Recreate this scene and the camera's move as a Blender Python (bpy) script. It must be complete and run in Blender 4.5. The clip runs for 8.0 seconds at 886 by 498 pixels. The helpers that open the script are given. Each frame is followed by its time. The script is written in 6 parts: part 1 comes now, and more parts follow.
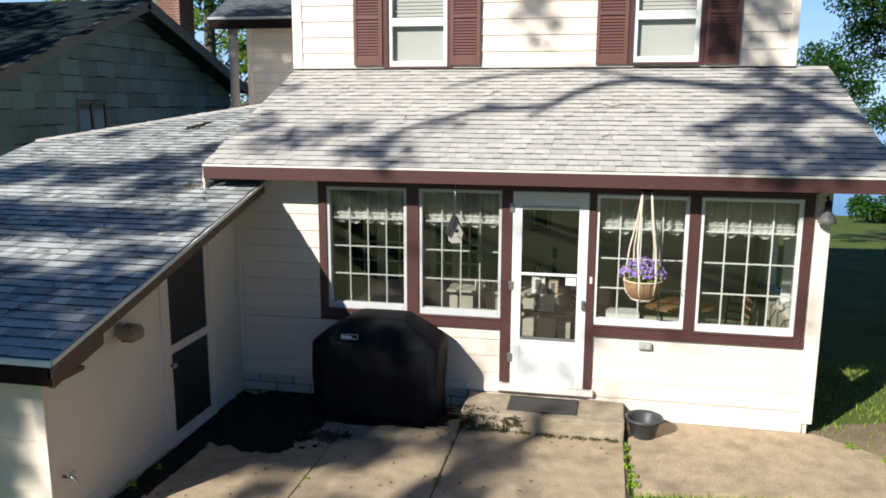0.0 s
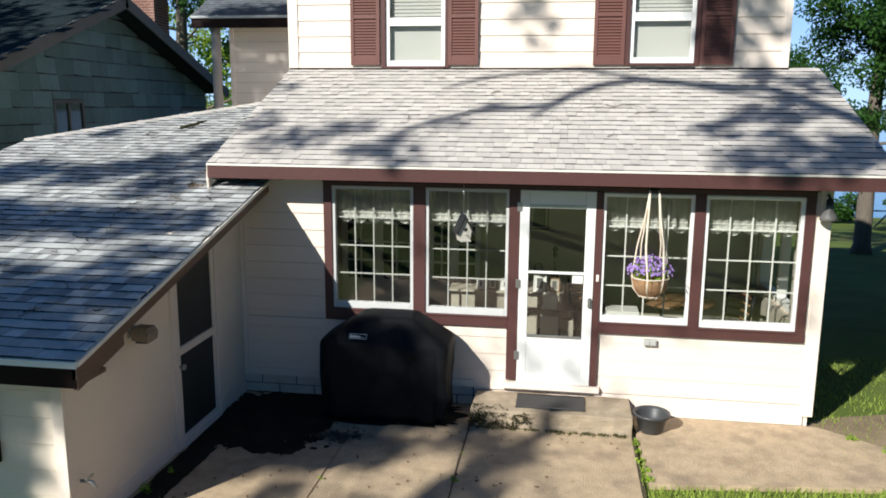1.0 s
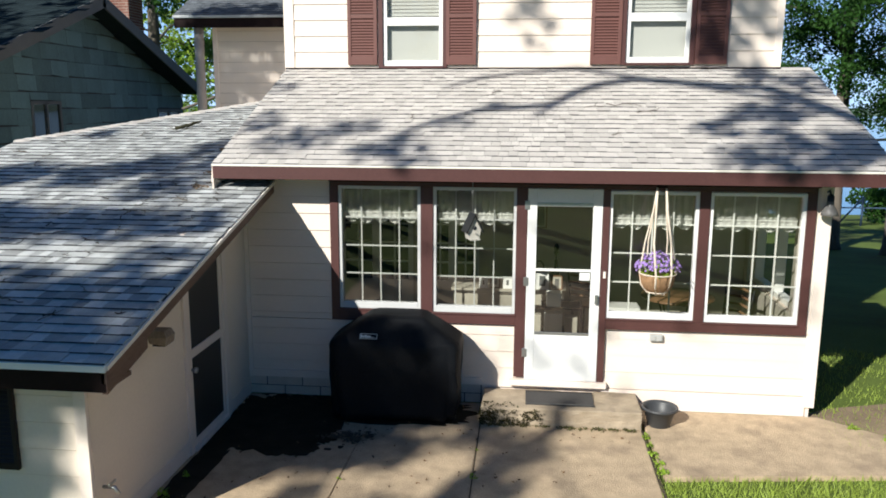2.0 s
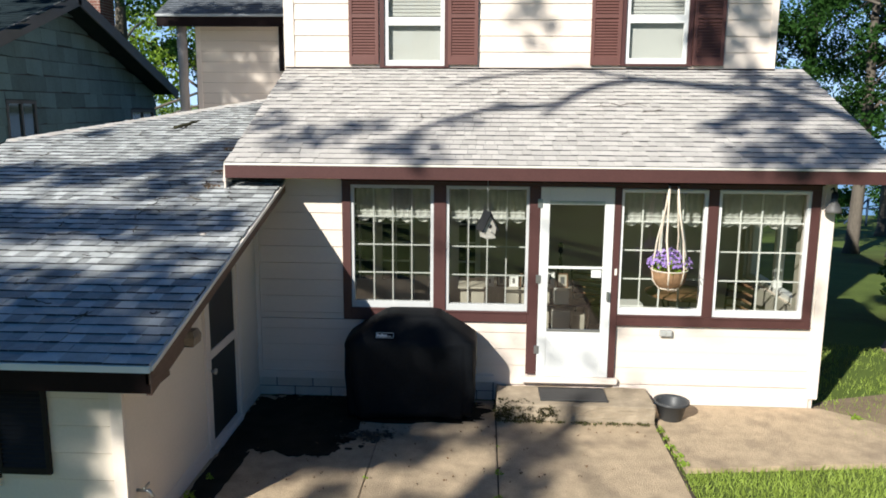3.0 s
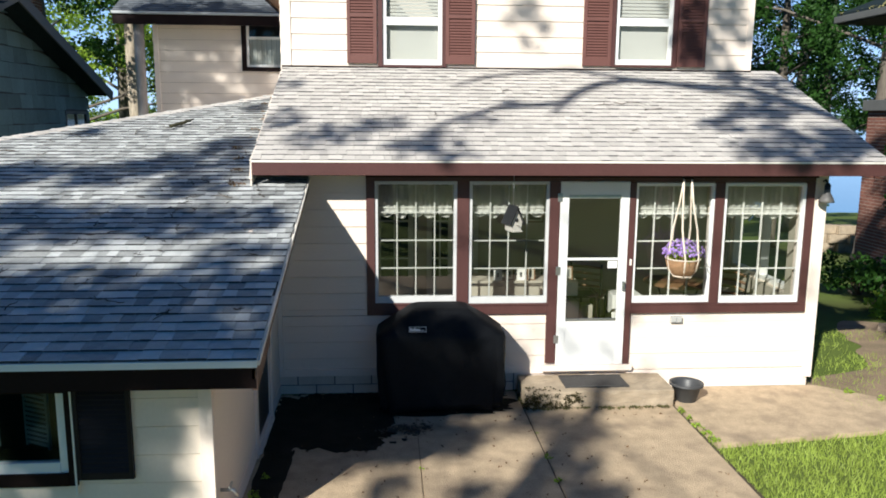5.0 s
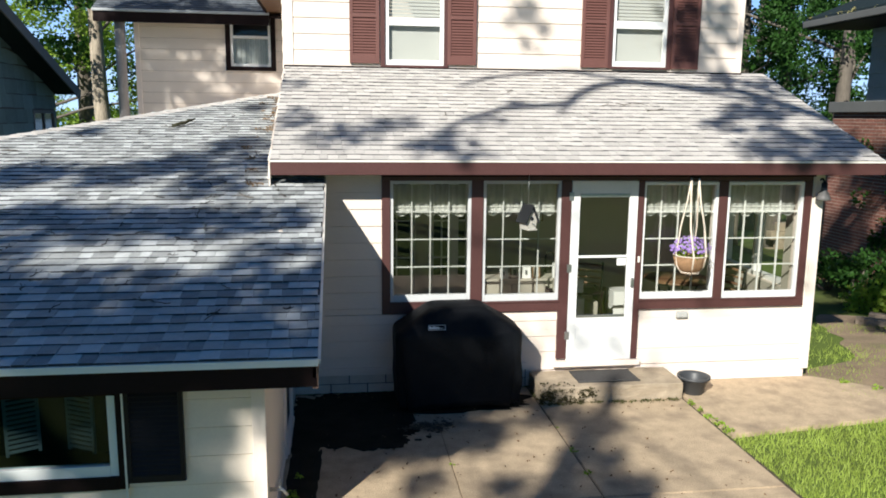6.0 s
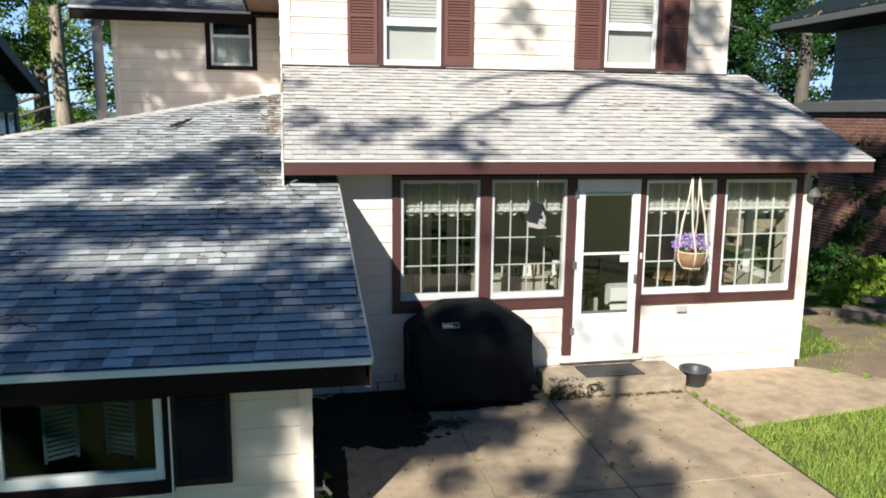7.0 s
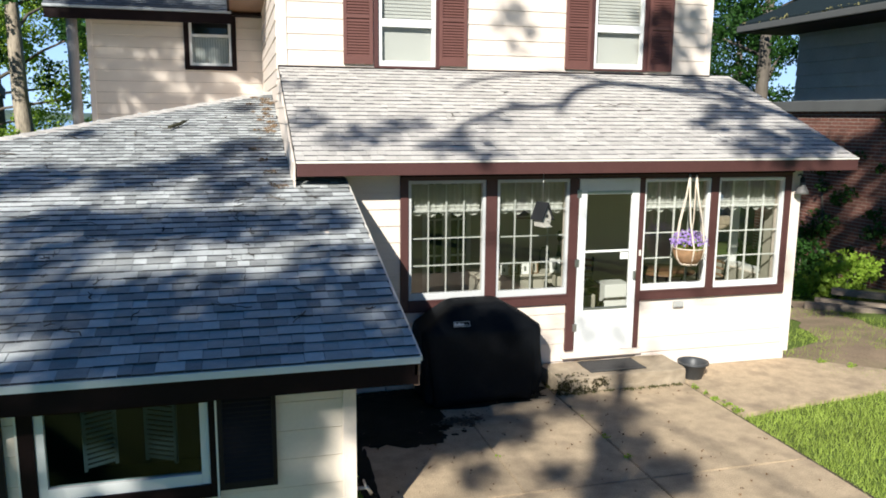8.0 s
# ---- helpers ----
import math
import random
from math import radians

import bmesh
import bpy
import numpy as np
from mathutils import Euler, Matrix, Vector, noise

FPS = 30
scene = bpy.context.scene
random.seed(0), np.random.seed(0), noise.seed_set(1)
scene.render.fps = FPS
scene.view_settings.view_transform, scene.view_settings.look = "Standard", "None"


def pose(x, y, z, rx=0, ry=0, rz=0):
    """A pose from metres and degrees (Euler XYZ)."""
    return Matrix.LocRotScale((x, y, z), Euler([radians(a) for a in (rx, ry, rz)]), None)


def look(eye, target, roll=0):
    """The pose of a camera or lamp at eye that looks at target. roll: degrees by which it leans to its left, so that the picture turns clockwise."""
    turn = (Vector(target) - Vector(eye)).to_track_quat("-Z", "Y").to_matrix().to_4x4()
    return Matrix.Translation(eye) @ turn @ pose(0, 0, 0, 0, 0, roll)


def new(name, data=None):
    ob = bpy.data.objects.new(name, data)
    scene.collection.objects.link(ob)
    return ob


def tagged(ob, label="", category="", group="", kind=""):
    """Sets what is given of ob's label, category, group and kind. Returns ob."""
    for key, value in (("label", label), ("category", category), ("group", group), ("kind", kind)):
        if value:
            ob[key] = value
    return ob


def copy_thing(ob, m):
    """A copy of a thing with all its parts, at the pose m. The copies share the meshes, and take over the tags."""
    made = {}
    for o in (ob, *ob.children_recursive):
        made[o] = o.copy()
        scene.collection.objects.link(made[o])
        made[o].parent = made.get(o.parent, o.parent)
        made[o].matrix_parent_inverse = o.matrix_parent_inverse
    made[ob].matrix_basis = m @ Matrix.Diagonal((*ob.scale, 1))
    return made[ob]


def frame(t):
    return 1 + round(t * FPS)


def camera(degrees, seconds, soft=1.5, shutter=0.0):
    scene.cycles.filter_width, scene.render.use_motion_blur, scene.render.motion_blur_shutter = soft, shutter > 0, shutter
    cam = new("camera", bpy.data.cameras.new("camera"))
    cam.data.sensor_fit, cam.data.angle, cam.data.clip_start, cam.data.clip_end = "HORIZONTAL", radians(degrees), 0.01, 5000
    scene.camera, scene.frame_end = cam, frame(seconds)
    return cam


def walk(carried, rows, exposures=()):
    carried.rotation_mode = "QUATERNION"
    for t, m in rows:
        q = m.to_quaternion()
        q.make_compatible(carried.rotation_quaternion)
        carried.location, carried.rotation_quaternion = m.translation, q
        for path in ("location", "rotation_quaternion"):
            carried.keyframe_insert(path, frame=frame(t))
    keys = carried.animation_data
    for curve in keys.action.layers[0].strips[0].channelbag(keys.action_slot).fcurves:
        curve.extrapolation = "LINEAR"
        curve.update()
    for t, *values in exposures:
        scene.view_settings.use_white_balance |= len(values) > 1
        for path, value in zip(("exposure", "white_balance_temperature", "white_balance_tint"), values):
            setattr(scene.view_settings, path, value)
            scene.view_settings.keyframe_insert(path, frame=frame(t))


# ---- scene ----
cam = camera(59.8, 8.0, soft=1.8)
PATH = [
    (0, (0.817, -7.743, 3.196), (0.432, -5.816, 2.825), 0.2),
    (0.5, (0.612, -7.783, 3.18), (0.271, -5.847, 2.811), 0.2),
    (1, (0.386, -7.842, 3.168), (0.092, -5.898, 2.802), 0.4),
    (1.5, (0.187, -7.883, 3.162), (-0.065, -5.933, 2.796), 0.3),
    (3, (-0.601, -8.005, 3.119), (-0.702, -6.04, 2.761), 0.4),
    (3.5, (-0.926, -8.04, 3.097), (-0.965, -6.072, 2.742), 0.5),
    (4, (-1.257, -8.079, 3.074), (-1.23, -6.11, 2.723), 0.5),
    (4.5, (-1.563, -8.121, 3.056), (-1.476, -6.153, 2.708), 0.4),
    (5.8, (-2.381, -8.17, 3.007), (-2.139, -6.214, 2.667), 0.6),
    (6, (-2.527, -8.165, 3.023), (-2.26, -6.213, 2.681), 0.6),
    (6.5, (-2.839, -8.164, 3.017), (-2.513, -6.22, 2.676), 0.5),
    (7, (-3.15, -8.135, 3.021), (-2.761, -6.203, 2.679), 0.6),
    (7.5, (-3.459, -8.117, 3.028), (-3.006, -6.2, 2.686), 0.5),
    (8, (-3.749, -8.078, 3.031), (-3.24, -6.175, 2.689), 0.5),
]
walk(cam, [(t, look(eye, target, roll)) for t, eye, target, roll in PATH], ((0, 0.52, 5300, 5), (3, 0.56, 5300, 5), (6, 0.64, 5300, 5), (8, 0.65, 5300, 5)))

# ---- world, sun, exposure ----
SUN_DIR = Vector((0.64, 1.0, -0.75)).normalized()   # the way the sunlight travels
world = bpy.data.worlds.new("world")
scene.world = world
world.use_nodes = True
wn = world.node_tree.nodes
sky = wn.new("ShaderNodeTexSky")
sky.sky_type = 'NISHITA'
sky.sun_disc = False
sky.sun_elevation = math.asin(-SUN_DIR.z)
sky.sun_rotation = math.atan2(-SUN_DIR.x, -SUN_DIR.y)
sky.air_density, sky.dust_density, sky.ozone_density = 1.0, 0.3, 6.0
wn["Background"].inputs["Strength"].default_value = 0.0345
clear = wn.new("ShaderNodeMix")     # a clear, deep blue northern sky
clear.data_type, clear.blend_type = 'RGBA', 'MULTIPLY'
clear.inputs[0].default_value = 1.0
clear.inputs[7].default_value = (0.66, 1.02, 1.20, 1)
world.node_tree.links.new(sky.outputs[0], clear.inputs[6])
world.node_tree.links.new(clear.outputs[2], wn["Background"].inputs[0])
sun_data = bpy.data.lights.new("sun", 'SUN')
sun_data.energy, sun_data.angle, sun_data.color = 5.5, radians(0.5), (1.0, 0.83, 0.63)
sun = new("sun", sun_data)
sun.matrix_world = look((-20, -30, 26), Vector((-20, -30, 26)) + SUN_DIR)


# ---- materials ----
def material(name, color, rough=0.6, metal=0.0, vary=0.12, scale=6.0, fine=60.0, bump=0.15, vary2=None,
             random_amount=0.0, island=0.0, stretch=(1, 1, 1), specular=0.4, translucent=0.0, stain=0.0, stain_color=(0.1, 0.09, 0.07)):
    """A surface with variation at two scales, small relief and, where asked, a shift from piece to piece."""
    m = bpy.data.materials.new(name)
    m.use_nodes = True
    nt = m.node_tree
    n, l = nt.nodes, nt.links
    b = n["Principled BSDF"]
    b.inputs["Roughness"].default_value = rough
    b.inputs["Metallic"].default_value = metal
    b.inputs["Specular IOR Level"].default_value = specular
    co = n.new("ShaderNodeTexCoord")
    mp = n.new("ShaderNodeMapping")
    mp.inputs["Scale"].default_value = stretch
    l.new(co.outputs["Object"], mp.inputs["Vector"])

    def tex(sc, detail):
        t = n.new("ShaderNodeTexNoise")
        t.inputs["Scale"].default_value = sc
        t.inputs["Detail"].default_value = detail
        l.new(mp.outputs[0], t.inputs["Vector"])
        return t
    big, small = tex(scale, 4), tex(fine, 3)
    add = n.new("ShaderNodeMath")
    add.operation = 'ADD'
    l.new(big.outputs[0], add.inputs[0])
    l.new(small.outputs[0], add.inputs[1])
    last = add.outputs[0]
    low, high, offset = 0.6, 1.4, 1.0
    if random_amount or island:
        if island:
            src = n.new("ShaderNodeNewGeometry").outputs["Random Per Island"]
        else:
            src = n.new("ShaderNodeObjectInfo").outputs["Random"]
        k = n.new("ShaderNodeMath")
        k.operation = 'MULTIPLY_ADD'
        k.inputs[1].default_value = random_amount or island
        l.new(src, k.inputs[0])
        l.new(last, k.inputs[2])
        last = k.outputs[0]
        low, high = low + 0.1, high + (random_amount or island) - 0.1
    rng = n.new("ShaderNodeMapRange")
    rng.inputs["From Min"].default_value = low
    rng.inputs["From Max"].default_value = high
    l.new(last, rng.inputs[0])
    mix = n.new("ShaderNodeMix")
    mix.data_type = 'RGBA'
    c2 = vary2 or tuple(min(1, c * (1 + vary)) for c in color)
    c1 = tuple(c * (1 - vary) for c in color)
    mix.inputs[6].default_value = (*c1, 1)
    mix.inputs[7].default_value = (*c2, 1)
    l.new(rng.outputs[0], mix.inputs[0])
    out = mix.outputs[2]
    if stain:
        st = tex(scale * 0.35, 6)
        r2 = n.new("ShaderNodeMapRange")
        r2.inputs["From Min"].default_value, r2.inputs["From Max"].default_value = 0.52, 0.72
        r2.inputs["To Max"].default_value = stain
        l.new(st.outputs[0], r2.inputs[0])
        mx = n.new("ShaderNodeMix")
        mx.data_type = 'RGBA'
        mx.inputs[7].default_value = (*stain_color, 1)
        l.new(r2.outputs[0], mx.inputs[0])
        l.new(out, mx.inputs[6])
        out = mx.outputs[2]
    l.new(out, b.inputs["Base Color"])
    if bump:
        bp = n.new("ShaderNodeBump")
        bp.inputs["Strength"].default_value = bump
        bp.inputs["Distance"].default_value = 0.01
        l.new(small.outputs[0], bp.inputs["Height"])
        l.new(bp.outputs[0], b.inputs["Normal"])
    if translucent:
        tr = n.new("ShaderNodeBsdfTranslucent")
        l.new(out, tr.inputs["Color"])
        ms = n.new("ShaderNodeMixShader")
        ms.inputs[0].default_value = translucent
        l.new(b.outputs[0], ms.inputs[1])
        l.new(tr.outputs[0], ms.inputs[2])
        l.new(ms.outputs[0], n["Material Output"].inputs[0])
    return m


def glass_material(name, tint=(0.88, 0.91, 0.89), ior=1.5):
    m = bpy.data.materials.new(name)
    m.use_nodes = True
    n, l = m.node_tree.nodes, m.node_tree.links
    n.remove(n["Principled BSDF"])
    tr, gl, fr, ms = (n.new(k) for k in ("ShaderNodeBsdfTransparent", "ShaderNodeBsdfGlossy", "ShaderNodeFresnel", "ShaderNodeMixShader"))
    tr.inputs[0].default_value = (*tint, 1)
    gl.inputs["Roughness"].default_value = 0.01
    fr.inputs["IOR"].default_value = ior
    l.new(fr.outputs[0], ms.inputs[0])
    l.new(tr.outputs[0], ms.inputs[1])
    l.new(gl.outputs[0], ms.inputs[2])
    l.new(ms.outputs[0], n["Material Output"].inputs[0])
    return m


M_SIDING = material("cream_siding", (0.77, 0.67, 0.575), 0.55, vary=0.05, scale=1.5, fine=40, bump=0.05, stretch=(0.5, 1, 3), random_amount=0.25, stain=0.18, stain_color=(0.5, 0.41, 0.33))
# evened-out cream for boards whose lines sun glare washes out
M_SMOOTH = material("glare_smooth_siding", (0.75, 0.67, 0.59), 0.5, vary=0.03, scale=1.5, fine=40, bump=0.03, stain=0.1, stain_color=(0.55, 0.46, 0.38))
M_SHED = material("cream_shed_siding", (0.80, 0.70, 0.58), 0.6, vary=0.05, scale=1.5, fine=40, bump=0.05, random_amount=0.25, stain=0.12, stain_color=(0.5, 0.40, 0.31))
M_TRIMCREAM = material("cream_trim", (0.80, 0.70, 0.61), 0.55, vary=0.05, scale=3, bump=0.05)
M_BROWN = material("brown_trim_paint", (0.078, 0.034, 0.031), 0.45, vary=0.14, scale=4, fine=50, bump=0.08)
M_SHUTTER = material("brown_shutter", (0.135, 0.060, 0.050), 0.5, vary=0.12, scale=5, bump=0.05)
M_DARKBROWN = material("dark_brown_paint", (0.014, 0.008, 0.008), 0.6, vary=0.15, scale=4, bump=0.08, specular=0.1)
M_RAKE = material("weathered_brown_board", (0.135, 0.085, 0.062), 0.7, vary=0.25, scale=5, fine=50, bump=0.2, stretch=(1, 0.3, 1))
M_WHITE = material("white_paint", (0.80, 0.80, 0.78), 0.4, vary=0.03, scale=3, bump=0.03)
M_DOOR = material("white_storm_door", (0.78, 0.78, 0.76), 0.45, vary=0.05, scale=3, bump=0.03, stain=0.2, stain_color=(0.5, 0.5, 0.49))
M_DRIP = material("cream_drip_edge", (0.78, 0.74, 0.66), 0.4, vary=0.04, bump=0.02)
M_SHINGLE = material("grey_shingle", (0.53, 0.50, 0.465), 0.92, vary=0.2, scale=9, fine=220, bump=0.5, random_amount=1.0, specular=0.2)
M_SHINGLES = material("grey_shingle_field", (0.53, 0.50, 0.465), 0.92, vary=0.2, scale=9, fine=220, bump=0.5, island=1.0, specular=0.2)
# low-roof copy of the shingle, with shade's cooler tint and contrast painted in
M_COOLSHADE = material("shade_tinted_shingle", (0.46, 0.475, 0.47), 0.92, vary=0.55, scale=7, fine=200, bump=0.6, random_amount=1.0, specular=0.2, stain=0.35, stain_color=(0.13, 0.14, 0.145))
M_COOLSHADES = material("shade_tinted_shingle_field", (0.46, 0.475, 0.47), 0.92, vary=0.55, scale=7, fine=200, bump=0.6, island=1.0, specular=0.2, stain=0.35, stain_color=(0.13, 0.14, 0.145))
M_CUT = material("dark_asphalt_edge", (0.05, 0.05, 0.052), 0.9, vary=0.2, scale=20, bump=0)
M_UNDER = material("roof_underlay", (0.07, 0.07, 0.07), 0.95, vary=0.2, scale=10, bump=0.2)
M_BLOCK = material("painted_concrete_block", (0.66, 0.57, 0.48), 0.8, vary=0.12, scale=8, fine=80, bump=0.4, random_amount=0.3, stain=0.3, stain_color=(0.25, 0.22, 0.18))
M_CONCRETE = material("patio_concrete", (0.47, 0.365, 0.24), 0.9, vary=0.27, scale=7, fine=70, bump=0.8, stain=0.6, stain_color=(0.17, 0.13, 0.095))
M_STEP = material("step_concrete", (0.38, 0.31, 0.22), 0.9, vary=0.35, scale=6, fine=150, bump=0.6, stain=0.45, stain_color=(0.2, 0.16, 0.10))
M_JOINT = material("joint_soil", (0.07, 0.055, 0.035), 0.95, vary=0.3, scale=15, bump=0.5)
M_STAIN = material("damp_leaf_litter", (0.09, 0.07, 0.05), 0.7, vary=0.3, scale=12, bump=0.5)
# dark blotches stand in for deep shade on the side yard's lawn
M_GROUND = material("lawn_ground", (0.115, 0.155, 0.034), 0.95, vary=0.35, scale=0.8, fine=30, bump=0.6, specular=0.1, stain=0.75, stain_color=(0.055, 0.05, 0.025))
M_GRASS = material("grass_blades", (0.34, 0.43, 0.07), 0.6, vary=0.3, scale=2, bump=0, island=0.6, translucent=0.35)
M_WATER = material("lake_water", (0.06, 0.16, 0.24), 0.12, vary=0.2, scale=0.05, fine=0.6, bump=0.6)
M_SHORE = material("far_shore", (0.09, 0.13, 0.09), 0.95, vary=0.3, scale=0.03, fine=0.3, bump=0)
M_LEAF = material("oak_leaves", (0.036, 0.088, 0.015), 0.5, vary=0.4, scale=0.7, fine=8, bump=0, specular=0.15, island=0.5, translucent=0.3)
M_LEAFBRIGHT = material("maple_leaves", (0.30, 0.43, 0.045), 0.5, vary=0.35, scale=0.8, fine=8, bump=0, specular=0.2, island=0.5, translucent=0.45)
M_BARK = material("grey_bark", (0.13, 0.112, 0.09), 0.95, vary=0.35, scale=4, fine=22, bump=1.0, stretch=(1, 1, 0.25))
# paler than the grey bark, with sunlight on the trunk in its colour
M_BARKSUN = material("sunlit_ridged_bark", (0.34, 0.29, 0.22), 0.95, vary=0.55, scale=9, fine=30, bump=1.0, stretch=(1, 1, 0.2))
M_SOIL = material("bare_tan_soil", (0.27, 0.20, 0.13), 0.95, vary=0.3, scale=3, fine=40, bump=0.6, stain=0.5, stain_color=(0.10, 0.12, 0.04))
M_GREYBOX = material("grey_outlet_paint", (0.42, 0.42, 0.40), 0.5, vary=0.08, bump=0.03)
M_POST = material("weathered_post", (0.36, 0.33, 0.31), 0.85, vary=0.2, scale=5, fine=50, bump=0.3, stretch=(1, 1, 0.2))
M_LOUVRE = material("grey_louvre_paint", (0.16, 0.185, 0.19), 0.6, vary=0.1, scale=6, bump=0.05)
M_LAMP = material("dull_lamp_metal", (0.15, 0.145, 0.14), 0.5, vary=0.15, scale=12, bump=0.05)
M_PANE = glass_material("window_glass", (0.70, 0.72, 0.68), ior=2.05)
M_CLEAR = glass_material("upper_window_glass")
# tree shade on the wing roof put into the shingle colour
M_WINGSHADE = material("shaded_wing_shingle", (0.13, 0.145, 0.165), 0.92, vary=0.35, scale=9, fine=200, bump=0.5, island=1.0, specular=0.15)
M_GUTTER = material("pale_grey_gutter", (0.42, 0.44, 0.46), 0.5, vary=0.1, scale=3, bump=0.03)
M_COVER = material("black_vinyl_cover", (0.006, 0.007, 0.009), 0.62, vary=0.35, scale=5, fine=45, bump=0.25, specular=0.16)
M_GREYSHAKE = material("grey_cement_shingle", (0.115, 0.18, 0.195), 0.85, vary=0.4, scale=3, fine=40, bump=0.25, random_amount=0.9, stretch=(1, 1, 0.5))
# deepened to carry the tree shade on the left house's roof
M_DARKROOF = material("dark_roof_shingle", (0.022, 0.032, 0.037), 0.9, vary=0.3, scale=6, fine=60, bump=0.4, island=0.7, specular=0.05)
M_GREYSIDING = material("grey_lapped_siding", (0.38, 0.41, 0.42), 0.8, vary=0.22, scale=2, fine=30, bump=0.2, random_amount=0.4)
# moss tone taken near black so it also carries the corner's shade
M_MOSS_SHADE = material("moss_and_shade_dark", (0.026, 0.023, 0.016), 0.9, vary=0.5, scale=6, fine=90, bump=0.7, specular=0.1, stain=0.6, stain_color=(0.013, 0.012, 0.008))
M_GREYTRIM = material("grey_trim", (0.11, 0.112, 0.11), 0.7, vary=0.15, scale=3, bump=0.1)
M_BRICK = material("red_brick", (0.19, 0.082, 0.058), 0.85, vary=0.25, scale=6, fine=60, bump=0.3, island=0.8)
M_MORTAR = material("mortar", (0.40, 0.36, 0.31), 0.95, vary=0.15, scale=10, bump=0.3)
M_DARKPANE = glass_material("dark_glass", (0.42, 0.62, 0.64))
M_MIRRORPANE = material("reflecting_dark_pane", (0.02, 0.025, 0.03), 0.04, vary=0.1, scale=1, bump=0, specular=0.55)
M_INWALL = material("interior_plaster", (0.46, 0.43, 0.36), 0.7, vary=0.05, scale=2, bump=0.05)
M_INFLOOR = material("interior_floor", (0.22, 0.16, 0.11), 0.5, vary=0.2, scale=3, bump=0.1)
# near black that stands in for unlit rooms and shade in gaps
M_UNLIT = material("unlit_black", (0.02, 0.02, 0.022), 0.6, vary=0.2, scale=3, bump=0)
M_METAL = material("galvanised_metal", (0.45, 0.46, 0.46), 0.35, metal=0.9, vary=0.15, scale=8, bump=0.05)
M_BLACK = material("black_plastic", (0.02, 0.021, 0.023), 0.4, vary=0.2, scale=8, bump=0.08)
M_SCREEN = material("dark_screen", (0.03, 0.03, 0.028), 0.5, vary=0.2, scale=2, bump=0.05)
M_LACE = material("white_lace", (0.85, 0.85, 0.82), 0.8, vary=0.1, scale=20, bump=0.3, translucent=0.4)


def sheer_material(name, color, open_share):
    """Thin net: part of the light goes straight through between the threads."""
    m = material(name, color, 0.8, vary=0.1, scale=20, bump=0.2, translucent=0.4)
    n, l = m.node_tree.nodes, m.node_tree.links
    cloth = n["Material Output"].inputs[0].links[0].from_socket
    gap, ms = n.new("ShaderNodeBsdfTransparent"), n.new("ShaderNodeMixShader")
    ms.inputs[0].default_value = open_share
    l.new(cloth, ms.inputs[1])
    l.new(gap.outputs[0], ms.inputs[2])
    l.new(ms.outputs[0], n["Material Output"].inputs[0])
    return m


M_HEM = sheer_material("lace_net", (0.88, 0.88, 0.85), 0.12)
M_SHEER = sheer_material("sheer_net", (0.80, 0.80, 0.77), 0.55)
M_ROPE = material("cream_macrame_rope", (0.70, 0.61, 0.49), 0.9, vary=0.15, scale=30, bump=0.6)
M_COIR = material("coir_liner", (0.30, 0.18, 0.09), 0.95, vary=0.3, scale=20, fine=120, bump=0.8)
M_PETAL = material("purple_petals", (0.42, 0.28, 0.66), 0.6, vary=0.3, scale=20, bump=0, island=0.6, translucent=0.3)
M_WOOD = material("varnished_wood", (0.17, 0.095, 0.048), 0.4, vary=0.25, scale=4, fine=40, bump=0.1, stretch=(4, 1, 1))
M_OLDWOOD = material("old_wood", (0.26, 0.21, 0.16), 0.9, vary=0.3, scale=5, fine=40, bump=0.5)
M_RUBBER = material("grey_rubber_mat", (0.055, 0.052, 0.05), 0.85, vary=0.2, scale=20, fine=150, bump=0.5)


# ---- building blocks ----
def box(bm, x0, x1, y0, y1, z0, z1, m=None):
    v = [bm.verts.new((x, y, z)) for x in (x0, x1) for y in (y0, y1) for z in (z0, z1)]
    if m is not None:
        for w in v:
            w.co = m @ w.co
    for f in ((0, 1, 3, 2), (4, 6, 7, 5), (0, 4, 5, 1), (2, 3, 7, 6), (0, 2, 6, 4), (1, 5, 7, 3)):
        bm.faces.new([v[i] for i in f])
    return v


def bevelled(bm, width, segments=2):
    bmesh.ops.bevel(bm, geom=bm.edges[:], offset=width, segments=segments, affect='EDGES', profile=0.6)
    return bm


def boxes(*specs, bevel=0.0):
    bm = bmesh.new()
    for s in specs:
        box(bm, *s)
    bmesh.ops.recalc_face_normals(bm, faces=bm.faces[:])
    if bevel:
        bevelled(bm, bevel)
    return bm


def sheet(x0, x1, y, z0, z1):
    """One sheet of window glass that faces the garden."""
    bm = bmesh.new()
    bm.faces.new([bm.verts.new(p) for p in ((x0, y, z0), (x1, y, z0), (x1, y, z1), (x0, y, z1))])
    return bm


def ring_solid(rings, close=True, smooth=True):
    """A solid from rings of points, each ring with as many points as the next."""
    bm = bmesh.new()
    vs = [[bm.verts.new(p) for p in ring] for ring in rings]
    k = len(rings[0])
    for a, b in zip(vs, vs[1:]):
        for i in range(k):
            bm.faces.new((a[i], a[(i + 1) % k], b[(i + 1) % k], b[i]))
    if close:
        bm.faces.new(vs[0][::-1])
        bm.faces.new(vs[-1])
    for f in bm.faces:
        f.smooth = smooth
    bmesh.ops.recalc_face_normals(bm, faces=bm.faces[:])
    return bm


